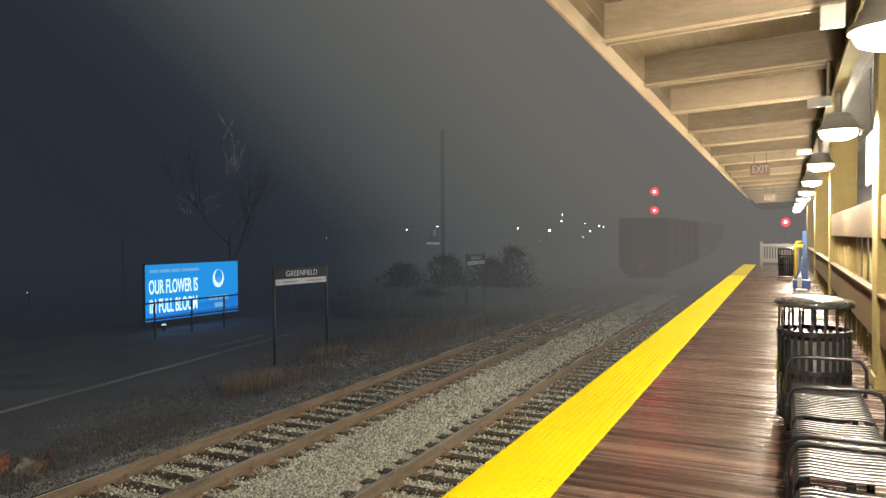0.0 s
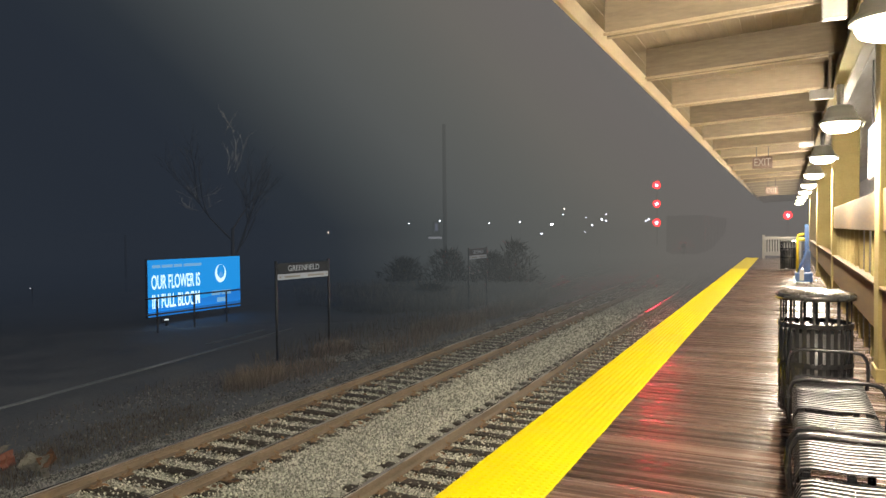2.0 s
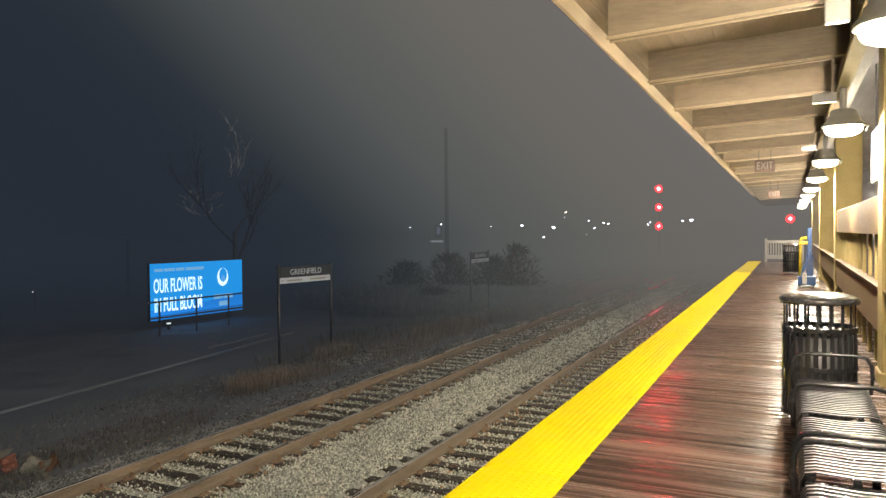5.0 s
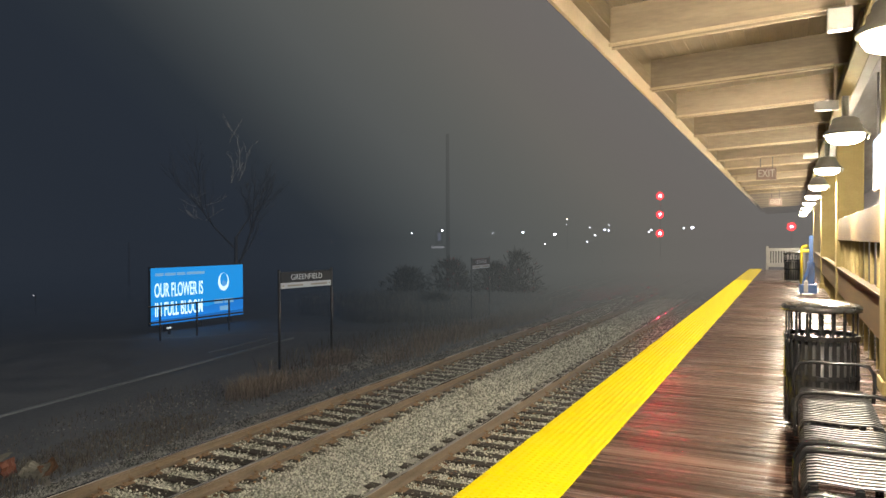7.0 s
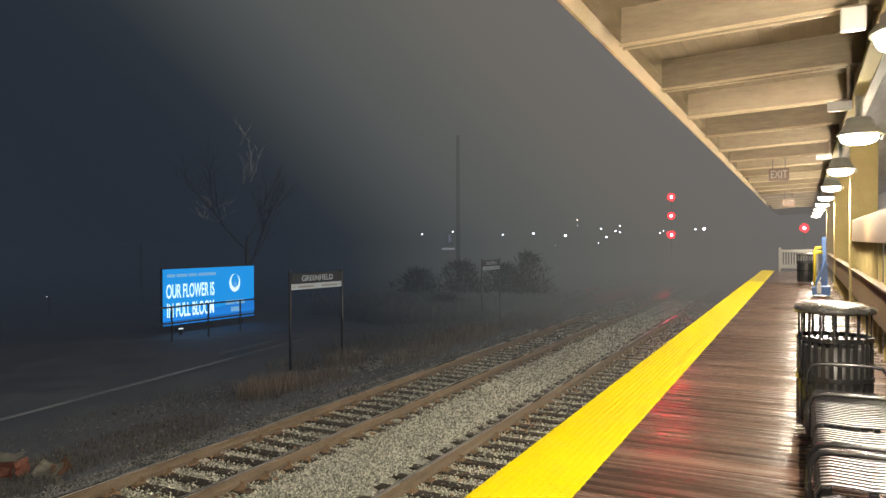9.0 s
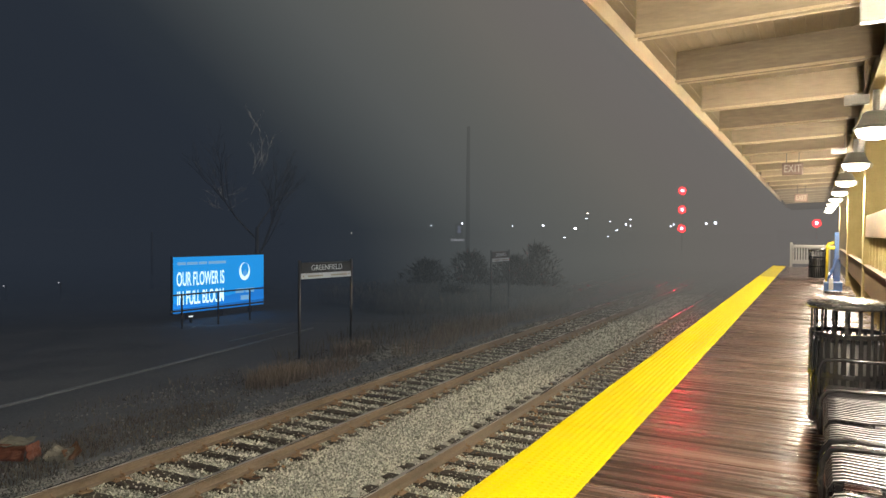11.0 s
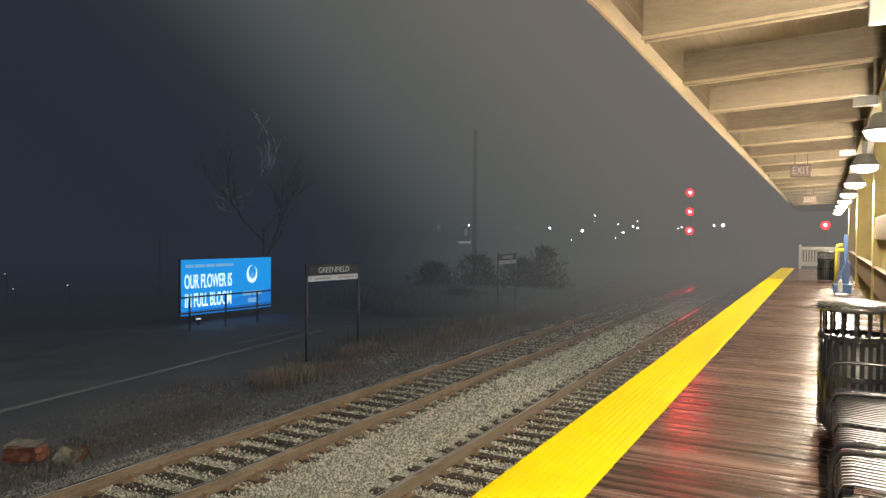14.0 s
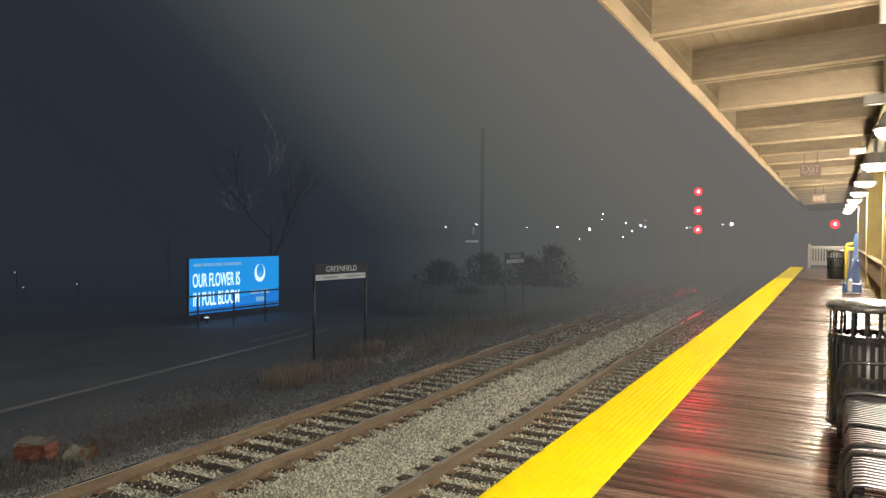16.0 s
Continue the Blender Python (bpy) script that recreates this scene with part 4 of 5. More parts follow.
def build_signal():
    s = thing("railway_signal", "railway signal mast with three lit red heads", "railway signal", pose(-12.3, 77.1, -2.2))
    bm = bmesh.new()
    tube(bm, [(0, 0, 0), (0, 0, 8.7)], 0.06, 12)
    part("mast", bm, M_DARKMETAL, s, smooth=True)
    part("base", boxed(-0.4, 0.4, -0.4, 0.4, -0.05, 0.35, bevel=0.02), M_CONCRETE, s)
    for z in (4.27, 6.24, 8.2):
        h = part("head", boxed(-0.22, 0.22, -0.12, 0.25, z - 0.42, z + 0.42, bevel=0.03), M_DARKMETAL, s, "dark signal head")
        signal_lamp(h, 0, -0.13, z, 0.41)
    for z in (4.27, 6.24, 8.2):
        li = bpy.data.lights.new("signal_beam", "SPOT")
        li.energy, li.color, li.spot_size, li.spot_blend, li.shadow_soft_size = 17000.0, (1.0, 0.01, 0.03), radians(24), 0.5, 0.16
        new("signal_beam", li).matrix_basis = look((-12.3, 76.55, z - 2.2), (-11.0, 30.0, -1.9))
    t = thing("railway_signal", "low red railway signal beyond the platform end", "railway signal", pose(0.1, 77.0, -2.2))
    bm = bmesh.new()
    tube(bm, [(0, 0, 0), (0, 0, 4.9)], 0.06, 12)
    part("mast", bm, M_DARKMETAL, t, smooth=True)
    h = part("head", boxed(-0.22, 0.22, -0.12, 0.25, 4.4, 5.25, bevel=0.03), M_DARKMETAL, t, "dark signal head")
    signal_lamp(h, 0, -0.13, 4.84, 0.41)


def signal_lamp(parent, x, y, z, r):
    # outer disc added, glowing red, to draw the lens's halo
    bm = bmesh.new()
    tube(bm, [(x, y, z), (x, y - 0.03, z)], r, 20)
    part("halo_disc", bm, M_REDHALO, parent, "added red glowing disc, the halo round the lens")
    bm = bmesh.new()
    tube(bm, [(x, y - 0.03, z), (x, y - 0.045, z)], r * 0.66, 20)
    part("lens", bm, M_RED, parent, "lit red lens")
    bm = bmesh.new()
    tube(bm, [(x, y - 0.045, z), (x, y - 0.07, z)], r * 0.36, 16, r * 0.26)
    part("bulb_glass", bm, M_REDCORE, parent, "hot centre of the lens", True)
    bm = bmesh.new()
    n = 20
    a = [[bm.verts.new((x + (r + 0.02) * math.cos(math.pi * (k / n * 1.3 - 0.15)), y - d, z + (r + 0.02) * math.sin(math.pi * (k / n * 1.3 - 0.15)))) for k in range(n + 1)] for d in (0.0, 0.28)]
    for k in range(n):
        bm.faces.new((a[0][k], a[0][k + 1], a[1][k + 1], a[1][k]))
    ob = part("visor", bm, M_DARKMETAL, parent, smooth=True)
    so = ob.modifiers.new("thickness", "SOLIDIFY")
    so.thickness = 0.012


# ---- the departing train ----
CAR_L = 16.4
CARS = []


def build_train():
    for k in range(5):
        c = thing("freight_car", "grimy grey freight car" + (" at the train's tail with a red marker" if k == 0 else ""), "freight car", group="freight cars")
        CARS.append(c)
        bm = bmesh.new()
        box(bm, -1.5, 1.5, 0.5, 15.4, 1.15, 4.35, bevel=0.05)
        part("body", bm, M_FREIGHT, c)
        part("roof", boxed(-1.52, 1.52, 0.45, 15.45, 4.35, 4.45, bevel=0.03), M_FREIGHT, c)
        part("underframe", boxed(-1.2, 1.2, 0.2, 15.7, 0.85, 1.15, bevel=0.03), M_FREIGHT, c)
        for y in (1.0, 4.6, 8.2, 11.8, 14.9):
            for s in (-1, 1):
                part("side_rib", boxed(s * 1.55 - 0.05, s * 1.55 + 0.05, y - 0.06, y + 0.06, 1.2, 4.3), M_FREIGHT, c)
        for x in (-0.9, 0.0, 0.9):
            part("end_rib", boxed(x - 0.05, x + 0.05, 0.42, 0.5, 1.2, 4.3), M_FREIGHT, c)
        lad = part("ladder", boxed(0.85, 0.89, 0.36, 0.40, 1.2, 4.3), M_FREIGHT, c, "end ladder")
        part("ladder_side", boxed(1.31, 1.35, 0.36, 0.40, 1.2, 4.3), M_FREIGHT, lad)
        for i in range(7):
            part("rung", boxed(0.87, 1.33, 0.37, 0.39, 1.4 + 0.42 * i, 1.43 + 0.42 * i), M_FREIGHT, lad)
        part("coupler", boxed(-0.16, 0.16, -0.3, 0.5, 0.72, 1.02, bevel=0.04), M_DARKMETAL, c)
        for yb in (2.4, 13.4):
            part("truck_frame", boxed(-1.15, 1.15, yb - 1.2, yb + 1.2, 0.42, 0.72, bevel=0.05), M_DARKMETAL, c)
            for dy in (-0.88, 0.88):
                for s in (-1, 1):
                    bm = bmesh.new()
                    tube(bm, [(s * 0.69, yb + dy, 0.46), (s * 0.83, yb + dy, 0.46)], 0.455, 20)
                    part("wheel", bm, M_RAIL, c)
        if k == 0:
            d = part("end_marker", boxed(-0.16, 0.16, -0.16, 0.06, 1.10, 1.62, bevel=0.03), M_WHITE, c, "pale box marker on the coupler")
            part("marker_bracket", boxed(-0.05, 0.05, -0.1, 0.0, 0.95, 1.12), M_DARKMETAL, d)
            # turning beacon with one glowing side
            bm = bmesh.new()
            lathe(bm, [(0.0, -0.14), (0.156, -0.14), (0.156, 0.14), (0.0, 0.14)], 20)
            beacon = part("beacon", bm, M_DARKMETAL, d, "turning red marker beacon", True)
            bm = bmesh.new()
            tube(bm, [(0, -0.09, 0), (0, -0.161, 0)], 0.135, 16)
            part("beacon_lens", bm, M_RED, beacon, "red lens")
            bm = bmesh.new()
            n = 14
            arcs = [[bm.verts.new((q * math.cos(math.radians(-42 + 264 * i / n)), -0.02 + q * math.sin(math.radians(-42 + 264 * i / n)), z)) for i in range(n + 1)]
                    for q, z in ((0.165, 1.60), (0.165, 1.95), (0.185, 1.95), (0.185, 1.60))]
            for u in range(4):
                for i in range(n):
                    bm.faces.new((arcs[u][i], arcs[u][i + 1], arcs[(u + 1) % 4][i + 1], arcs[(u + 1) % 4][i]))
            part("beacon_shroud", bm, M_DARKMETAL, d)
            part("beacon_cap", boxed(-0.185, 0.185, -0.21, 0.165, 1.95, 1.97), M_DARKMETAL, d)
            part("beacon_floor", boxed(-0.185, 0.185, -0.17, 0.165, 1.60, 1.625), M_DARKMETAL, d)
            CARS.append(beacon)


def car_pose(y):
    """The pose of a car whose tail stands at y along the far track."""
    y2 = y + CAR_L - 1
    x, x2 = TRACKS["far"] + bend(y), TRACKS["far"] + bend(y2)
    return pose(x, y, RAIL_Z, 0, 0, -math.degrees(math.atan2(x2 - x, y2 - y)))


# ---- town and lights in the distance ----
def build_town():
    for x, y, z, r, m in ((-40.1, 73.5, 2.25, 0.04, M_TOWN), (-36.9, 75.2, 2.57, 0.06, M_TOWN), (-31.5, 77.6, 2.21, 0.03, M_TOWN), (-28.2, 78.9, 2.33, 0.07, M_TOWN), (-24.7, 80.1, 2.05, 0.11, M_TOWN),
                          (-23.3, 80.4, 3.82, 0.06, M_TOWN_WARM), (-23.4, 80.4, 3.16, 0.03, M_TOWN), (-20.8, 81.1, 2.82, 0.04, M_TOWN), (-20.2, 81.3, 1.90, 0.05, M_TOWN), (-19.2, 81.5, 2.55, 0.06, M_TOWN),
                          (-18.7, 81.6, 2.41, 0.05, M_TOWN), (-18.7, 81.6, 3.13, 0.03, M_TOWN), (-21.1, 81.1, 1.18, 0.03, M_TOWN), (-25.8, 79.7, 0.93, 0.04, M_TOWN), (-14.4, 82.5, 2.32, 0.04, M_TOWN),
                          (-14.1, 82.6, 2.51, 0.04, M_TOWN), (-10.7, 83.1, 2.68, 0.05, M_TOWN), (-9.8, 83.2, 2.73, 0.11, M_TOWN), (-48.1, 68.6, 1.29, 0.03, M_TOWN_WARM)):
        s = thing("street_lamp", "distant lit street lamp in the fog", "street lamp", pose(x, y, -2.2), "distant street lamps")
        bm = bmesh.new()
        tube(bm, [(0, 0.15, 0), (0, 0.15, z + 2.3)], 0.016, 6, 0.012)
        part("post", bm, M_DARKMETAL, s)
        bm = bmesh.new()
        bmesh.ops.create_icosphere(bm, subdivisions=3, radius=r * 1.45, matrix=Matrix.Translation((0, 0, z + 2.2)) @ Matrix.Diagonal((1, 1, 0.8, 1)))
        part("globe", bm, m, s, "glowing lamp globe", True)
    for x, y, z in ((-36.8, 21.2, -0.6), (-36.4, 21.4, -1.35), (-33.8, 22.6, -1.15)):
        s = thing("street_lamp", "faint low lamp on the dark street", "street lamp", pose(x, y, -2.2), "distant street lamps")
        bm = bmesh.new()
        tube(bm, [(0, 0.1, 0), (0, 0.1, z + 2.2)], 0.03, 6)
        part("post", bm, M_DARKMETAL, s)
        bm = bmesh.new()
        bmesh.ops.create_icosphere(bm, subdivisions=1, radius=0.035, matrix=Matrix.Translation((0, 0, z + 2.2)))
        part("globe", bm, M_SOFFIT, s, "faint lamp globe", True)
    # filling-station canopy
    g = thing("filling_station", "small lit canopy of a distant filling station", "building", pose(-37.31, 75.00, -2.2, 0, 0, 30))
    h = 2.77
    part("roof", boxed(-0.9, 0.9, 0, 3, h + 0.12, h + 0.35), M_WHITE, g)
    part("lit_soffit", boxed(-0.7, 0.7, 0.02, 2.9, h - 0.12, h + 0.11), M_SOFFIT, g)
    part("shop_wall", boxed(-0.2, 0.75, 3.0, 3.3, 0, h + 2.0), M_DARKMETAL, g)
    part("lit_window", boxed(0.1, 0.5, 2.96, 3.0, h + 0.8, h + 1.7), M_WINDOW, g, "bluish lit window")
    for x in (-0.7, 0.7):
        part("pillar", boxed(x - 0.06, x + 0.06, 1.4, 1.6, 0, h - 0.12), M_DARKMETAL, g)
    # poles
    for x, y, top, r in ((-21.2, 44.0, 11.0, 0.17), (-37.0, 31.0, 3.6, 0.09)):
        p = thing("utility_pole", "dark wooden utility pole", "utility pole", pose(x, y, -2.2), "utility poles")
        bm = bmesh.new()
        tube(bm, [(0, 0, 0), (0, 0, top)], r, 10, r * 0.7)
        part("shaft", bm, M_BARK, p, smooth=True)
    p = thing("marker_post", "pale thin post beside the line", "post", pose(-16.55, 69.4, -2.2))
    bm = bmesh.new()
    tube(bm, [(0, 0, 0), (0, 0, 2.3)], 0.07, 8)
    part("shaft", bm, M_SIGNWHITE, p)


# ---- plants ----
def grow(bm, p, d, length, r, depth, rng, spread=0.6):
    pts = [p.copy()]
    for _ in range(3):
        d = (d + Vector((rng.uniform(-1, 1), rng.uniform(-1, 1), rng.uniform(-0.4, 0.8))) * 0.14).normalized()
        p = p + d * length / 3
        pts.append(p.copy())
    tube(bm, pts, r, 5 if depth > 1 else 3, r * 0.6, cap=False)
    if depth == 0:
        return
    for k in range(rng.choice((3, 3, 4))):
        nd = (d + Vector((rng.uniform(-1, 1), rng.uniform(-1, 1), rng.uniform(-0.3, 0.9))) * spread).normalized()
        grow(bm, pts[rng.choice((1, 2, 3))], nd, length * rng.uniform(0.6, 0.8), r * 0.55, depth - 1, rng, spread)


def build_tree(at, height, seed, label, depth=5, pale=0):
    rng = random.Random(seed)
    t = thing("bare_tree", label, "tree", at, "bare trees")
    bm = bmesh.new()
    tube(bm, [(0, 0, -0.2), (0.1, 0, height * 0.2), (0.05, 0.1, height * 0.42)], height * 0.013, 9, height * 0.009)
    part("trunk", bm, M_BARK, t, smooth=True)
    bm = bmesh.new()
    for k in range(4 if pale else 6):
        a = rng.uniform(0, 6.28)
        grow(bm, Vector((0.05, 0.1, height * rng.uniform(0.22, 0.42))), Vector((math.cos(a) * 0.8, math.sin(a) * 0.8, 1)).normalized(), height * 0.26, height * 0.006, depth - 1, rng)
    part("crown", bm, M_BARK, t, "bare dark branches")
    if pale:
        # a few shoots whose pale colour stands in for light on the twigs
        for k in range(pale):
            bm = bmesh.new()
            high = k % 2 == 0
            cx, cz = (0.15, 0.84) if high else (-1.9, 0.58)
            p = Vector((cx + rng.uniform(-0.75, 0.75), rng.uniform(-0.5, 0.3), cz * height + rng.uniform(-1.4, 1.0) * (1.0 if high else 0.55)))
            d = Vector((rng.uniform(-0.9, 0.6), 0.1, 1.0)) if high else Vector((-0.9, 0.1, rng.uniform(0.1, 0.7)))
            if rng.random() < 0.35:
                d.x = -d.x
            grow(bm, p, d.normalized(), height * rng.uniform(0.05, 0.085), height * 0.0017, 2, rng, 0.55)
            part("shoot", bm, M_LIT_TWIG, t, "wet shoot painted pale for the light on it")


def build_thicket(at, r, h, seed, label):
    """A leafless bush: thin stems fanning from the ground, twigs and a few dead leaves in one crown."""
    rng = np.random.RandomState(seed)
    t = thing("thicket", label, "bush", at, "thickets")
    for _ in range(9):
        a, q = rng.rand() * 6.283, rng.rand() * 0.4 * r
        b = Vector((q * math.cos(a), q * math.sin(a), -0.1))
        lean = Vector((math.cos(a), math.sin(a), 0)) * r * 0.5 * rng.rand()
        bm = bmesh.new()
        tube(bm, [b, b + lean * 0.3 + Vector((0, 0, h * 0.35)), b + lean + Vector((0, 0, h * (0.6 + 0.3 * rng.rand())))], 0.035, 5, 0.01)
        part("stem", bm, M_THICKET, t)
    V, F = [], []
    for _ in range(int(2000 * r)):
        a, q, u = rng.rand() * 6.283, rng.rand() ** 0.6, rng.rand() ** 1.15
        wide = r * (1 - 0.7 * u ** 3) * (0.8 + 0.25 * math.sin(3 * a + seed + 3 * u) + 0.15 * math.sin(5 * a + 2 * seed - 5 * u))
        c = Vector((wide * q * math.cos(a), wide * q * math.sin(a), h * u))
        d = Vector((math.cos(a) * q, math.sin(a) * q, 0.8)) + Vector(tuple(rng.randn(3) * 0.5))
        d = d.normalized() * (0.15 + 0.35 * rng.rand() ** 2)
        side = d.cross(Vector(tuple(rng.randn(3)))).normalized() * (0.007 if rng.rand() < 0.6 else 0.03)
        i = len(V)
        V += [tuple(c - side), tuple(c + side), tuple(c + d + side * 0.3), tuple(c + d - side * 0.3)]
        F.append((i, i + 1, i + 2, i + 3))
    me = bpy.data.meshes.new("crown")
    me.from_pydata(V, [], F)
    me.materials.append(M_THICKET)
    part("crown", me, None, t, "dense dark wet twigs")


def blades(name, patches, label, material, seed, category="grass"):
    """Upright thin blades in patches: x, y, radius x, radius y, count, height, ground z."""
    rng = np.random.RandomState(seed)
    V, F = [], []
    for x, y, rx, ry, count, h, z in patches:
        for _ in range(count):
            a, q = rng.rand() * 6.283, math.sqrt(rng.rand())
            px, py = x + rx * q * math.cos(a), y + ry * q * math.sin(a)
            hh = h * (0.35 + 0.75 * rng.rand())
            lx, ly = rng.randn(2) * hh * 0.28
            b = rng.rand() * 3.14
            wx, wy = 0.006 * math.cos(b), 0.006 * math.sin(b)
            i = len(V)
            V += [(px - wx, py - wy, z), (px + wx, py + wy, z), (px + lx * 0.4 + wx, py + ly * 0.4 + wy, z + hh * 0.6), (px + lx * 0.4 - wx, py + ly * 0.4 - wy, z + hh * 0.6), (px + lx, py + ly, z + hh)]
            F += [(i, i + 1, i + 2, i + 3), (i + 3, i + 2, i + 4)]
    me = bpy.data.meshes.new(name)
    me.from_pydata(V, [], F)
    me.materials.append(material)
    tagged(new(name, me), label, category, kind="stuff")


def build_plants():
    build_tree(pose(-25.3, 27.5, -2.2), 9.4, 8, "tall bare tree behind the billboard", 5, pale=16)
    for k, (x, y, r, h) in enumerate(((-13.9, 38.0, 1.5, 3.0), (-15.6, 38.4, 1.7, 2.3), (-17.8, 37.4, 1.8, 2.5), (-20.2, 36.4, 1.8, 2.0), (-16.4, 32.4, 1.3, 0.9))):
        build_thicket(pose(x, y, -2.2), r, h, k, "dark leafless thicket beside the line")
    blades("dry_grass", [(-11.7, 13.4, 0.5, 1.0, 1100, 0.50, -2.17), (-11.5, 15.0, 0.7, 1.3, 800, 0.36, -2.17), (-12.3, 17.6, 0.5, 0.9, 500, 0.5, -2.17), (-11.0, 19.8, 0.6, 2.0, 500, 0.5, -2.17),
                         (-11.4, 24, 0.8, 3.0, 1300, 0.55, -2.17), (-11.3, 31, 0.8, 4.5, 1600, 0.6, -2.17), (-12.4, 38, 1.2, 6.0, 1400, 0.6, -2.17)],
           "tufts of dry tan grass beside the ballast", M_STRAW, 3)
    blades("dead_weeds", [(-11.1, 9.0, 0.9, 2.2, 2600, 0.15, -2.17), (-11.0, 6.5, 0.8, 1.6, 2200, 0.16, -2.17), (-12.5, 12, 1.5, 5.0, 1400, 0.16, -2.17), (-13.2, 22, 1.5, 7.0, 1200, 0.5, -2.17),
                          (-15.5, 40, 2.0, 9.0, 1800, 0.9, -2.17), (-16.8, 31, 3.6, 4.5, 5200, 0.95, -2.2), (-20.5, 32, 3.0, 4.0, 2600, 1.1, -2.2)],
           "sparse dead weeds on dark earth", M_WEED, 4)
    rng = np.random.RandomState(9)
    spots = []
    for _ in range(620):
        side = rng.choice(4)
        x = (-8.93 + 0.18, -7.43 - 0.2, -7.43 + 0.3, -5.1 + 0.25)[side] + rng.randn() * 0.12
        spots.append((x, rng.uniform(4, 30), -2.015, 0.030 + 0.03 * rng.rand()))
    for _ in range(250):
        spots.append((rng.uniform(-10.5, -3), rng.uniform(4, 28), -2.015, 0.022 + 0.02 * rng.rand()))
    V, F = [], []
    for x, y, z, q in spots:
        a = rng.rand() * 6.283
        u, v = Vector((math.cos(a), math.sin(a), rng.randn() * 0.25)), Vector((-math.sin(a), math.cos(a), rng.randn() * 0.25))
        c, n0 = Vector((x, y, z)), len(V)
        V += [tuple(c - u * q * 1.3), tuple(c + v * q * 0.7 + Vector((0, 0, 0.012))), tuple(c + u * q * 1.3), tuple(c - v * q * 0.7 + Vector((0, 0, 0.012)))]
        F += [(n0, n0 + 1, n0 + 2), (n0, n0 + 2, n0 + 3)]
    me = bpy.data.meshes.new("fallen_leaves")
    me.from_pydata(V, [], F)
    me.materials.append(M_LEAF)
    tagged(new("fallen_leaves", me), "wet brown fallen leaves along the rails", "leaves", kind="stuff")
    spots = [(rng.uniform(-13.5, -9.8), rng.uniform(5, 26), -2.15 + 0.03 * rng.rand(), 0.010 + 0.022 * rng.rand() ** 2) for _ in range(9000)]
    for _ in range(3200):
        a, q = rng.rand() * 6.283, math.sqrt(rng.rand())
        spots.append((-11.75 + 0.75 * q * math.cos(a), 18.4 + 2.2 * q * math.sin(a), -2.155 + 0.03 * rng.rand(), 0.022 + 0.02 * rng.rand()))
    stones("scattered_stones", spots, "loose stones on the dark shoulder", "stones", M_DARKSTONE, 12)


def torn_sheet(seed, w, l, bend_up, thick=0.012):
    """A stiff sheet, bent and buckled."""
    bm = bmesh.new()
    n = 8
    g = [[bm.verts.new((w * (i / n - 0.5), l * (j / n - 0.5) + 0.05 * noise.noise(Vector((i, j, seed))), bend_up * abs(i / n - 0.4) + 0.05 * noise.noise(Vector((i * 0.5, j * 0.5, seed + 3))))) for i in range(n + 1)] for j in range(n + 1)]
    for j in range(n):
        for i in range(n):
            bm.faces.new((g[j][i], g[j][i + 1], g[j + 1][i + 1], g[j + 1][i]))
    r = bmesh.ops.extrude_face_region(bm, geom=list(bm.faces))
    bmesh.ops.translate(bm, vec=(0, 0, thick), verts=[v for v in r["geom"] if isinstance(v, bmesh.types.BMVert)])
    bmesh.ops.recalc_face_normals(bm, faces=bm.faces)
    return bm


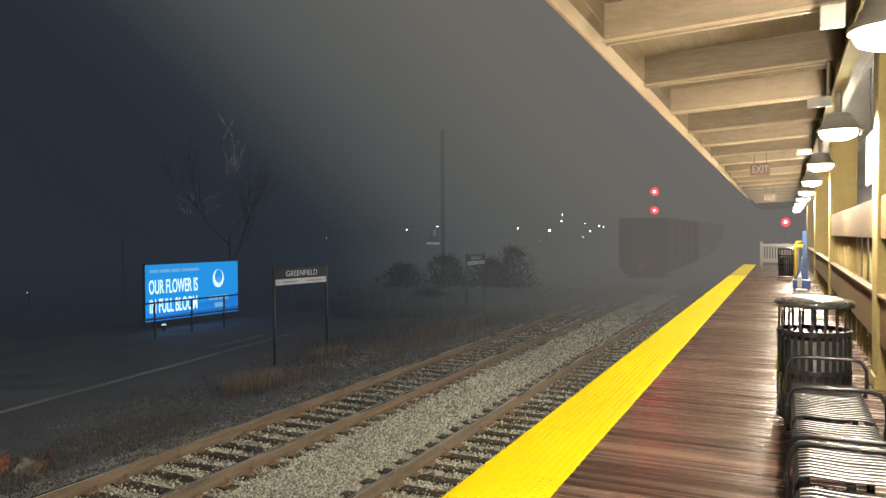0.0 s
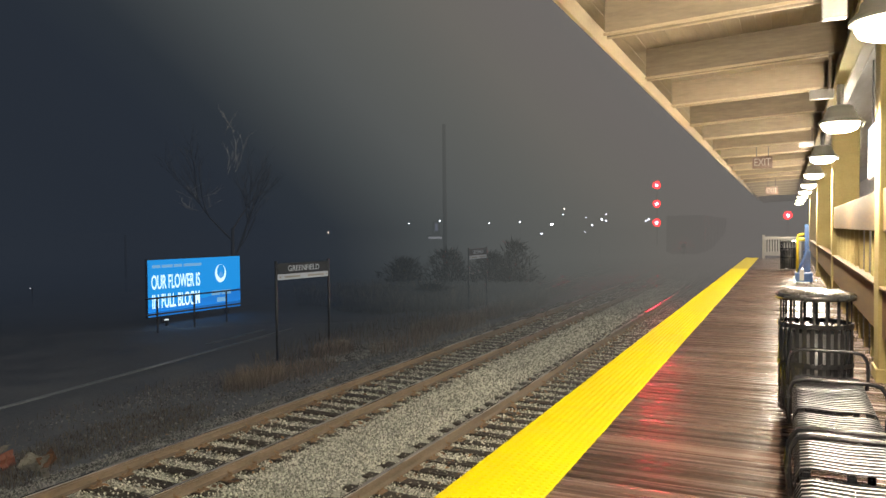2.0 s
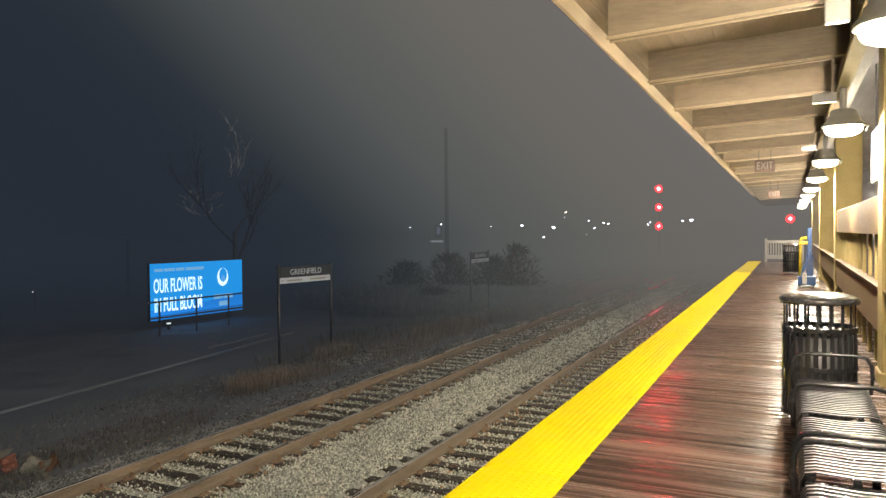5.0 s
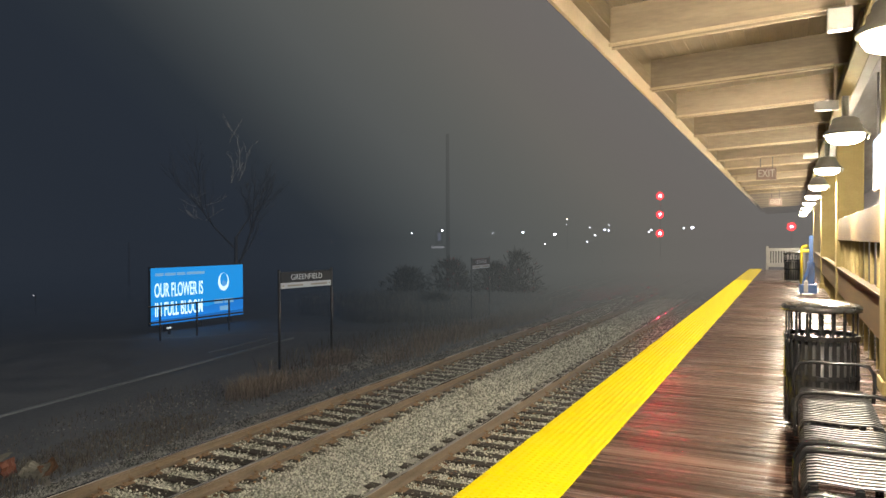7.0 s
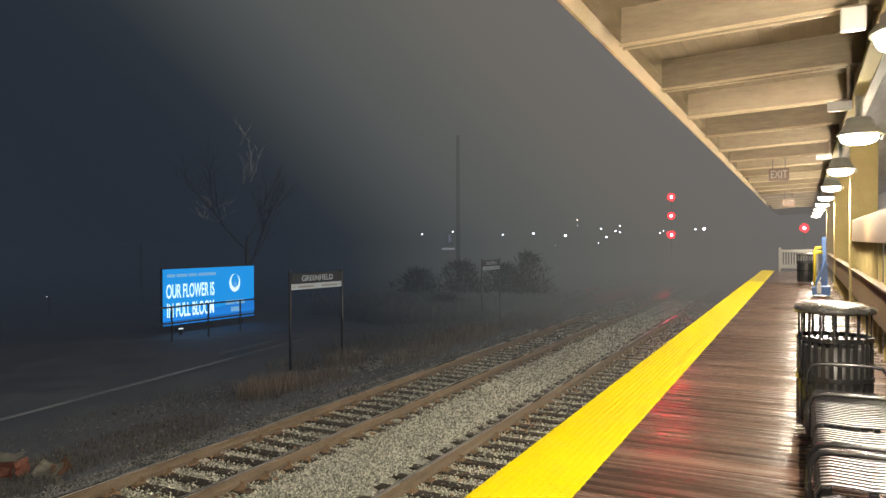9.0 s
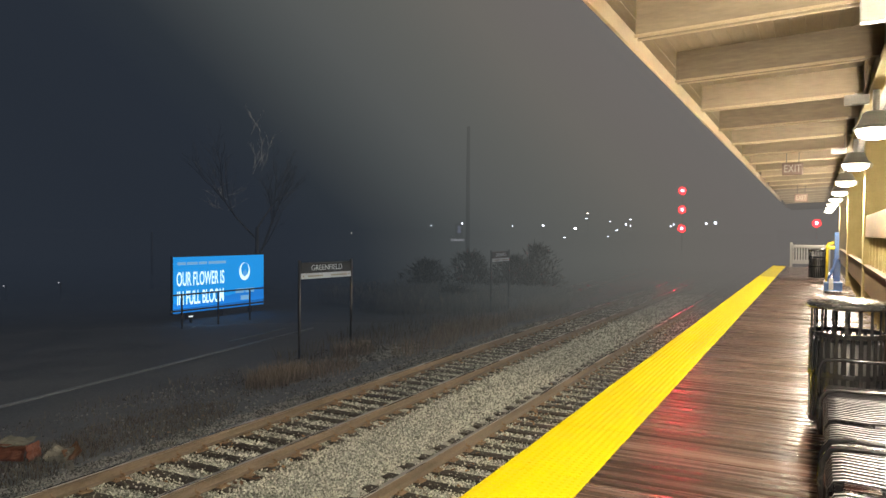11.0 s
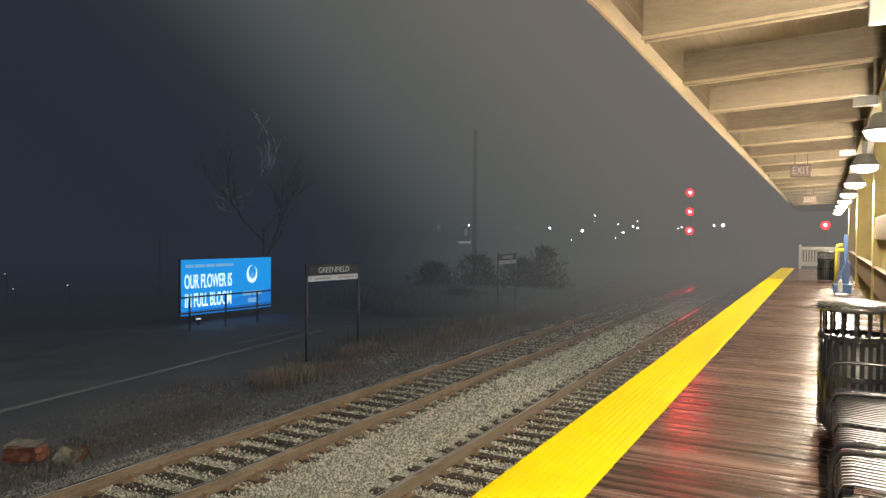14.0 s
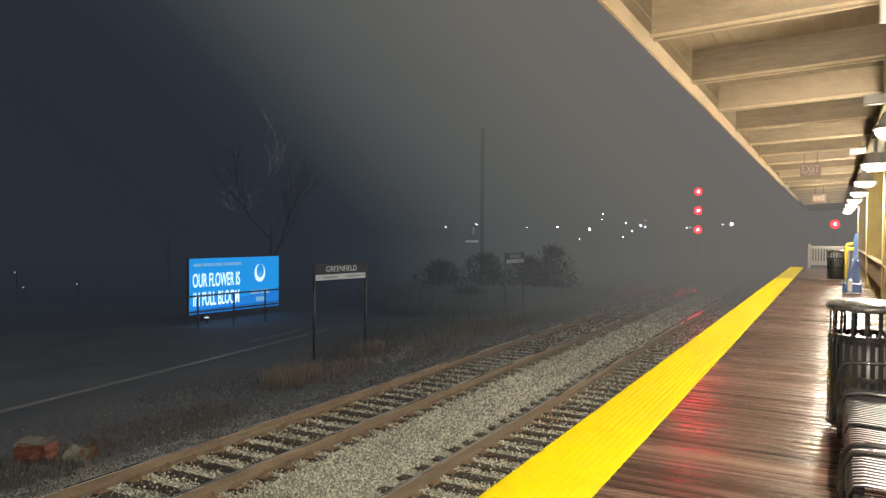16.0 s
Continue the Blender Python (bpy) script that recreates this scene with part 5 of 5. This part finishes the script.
def build_rubbish():
    a = thing("rubbish", "crushed orange carton lying beside the track", "rubbish", pose(-11.25, 6.55, -2.12, 0, 0, 25), "rubbish")
    part("side_panel", torn_sheet(3, 0.50, 0.26, 0.03), M_RUST, a, at=pose(0, 0, 0.16, 68, 0, 0))
    part("top_panel", torn_sheet(5, 0.52, 0.34, 0.05), M_PALE, a, at=pose(0, 0.15, 0.28, 8, 0, 0))
    part("end_panel", torn_sheet(8, 0.34, 0.26, 0.04), M_RUST, a, at=pose(0.26, 0.15, 0.14, 80, 0, 90))
    a = thing("rubbish", "folded pale scrap lying beside the track", "rubbish", pose(-10.72, 7.05, -2.13, 0, 0, 20), "rubbish")
    part("sheet", torn_sheet(6, 0.40, 0.30, 0.20), M_PALE, a, at=pose(0, 0, 0.05, 35, 10, 0))
    part("flap", torn_sheet(9, 0.26, 0.22, 0.16), M_LEAF, a, at=pose(0.18, 0.05, 0.10, 40, -25, 40))
    a = thing("rubbish", "pale splintered board lying beside the track", "rubbish", pose(-10.35, 6.95, -2.13, 0, 0, 60), "rubbish")
    part("board", boxed(-0.05, 0.05, -0.4, 0.4, 0.0, 0.03, bevel=0.006), M_PALE, a)
    c = thing("concrete_block", "small grey concrete block in the dry grass", "concrete block", pose(-12.6, 18.6, -2.2))
    part("block", boxed(-0.15, 0.15, -0.15, 0.15, 0, 0.32, bevel=0.03), M_CONCRETE, c)


build_station_sign(pose(-13.2, 16.1, -2.12, 0, 0, -8), "dark station name sign on two posts across the tracks")
build_station_sign(pose(-13.35, 30.2, -2.12, 0, 0, 0), "second station name sign on two posts farther along")
build_billboard()
build_signal()
build_train()
build_town()
build_plants()
build_rubbish()
build_platform()


def motions():
    tail = [(t, 46.0 + 9.75 * t) for t in [0.5 * k for k in range(33)]]
    cars = [c for c in CARS if c.name.startswith("freight_car")]
    for k, c in enumerate(cars):
        walk(c, [(t, car_pose(y + CAR_L * k)) for t, y in tail])
    beacon = [c for c in CARS if not c.name.startswith("freight_car")][0]
    rows = [(0.0, 180.0)]
    for t in (2.8, 5.8, 8.8, 11.8, 14.8):
        for dt, a in ((-0.14, 180), (-0.10, 100), (-0.06, 20), (0.0, 0), (0.08, 0), (0.14, -20), (0.18, -100), (0.22, -180)):
            rows.append((t + dt, a))
        rows.append((t + 0.3, -180))
    rows.append((16.0, -180))
    walk(beacon, [(t, pose(0, -0.02, 1.78, 0, 0, a)) for t, a in rows])


motions()
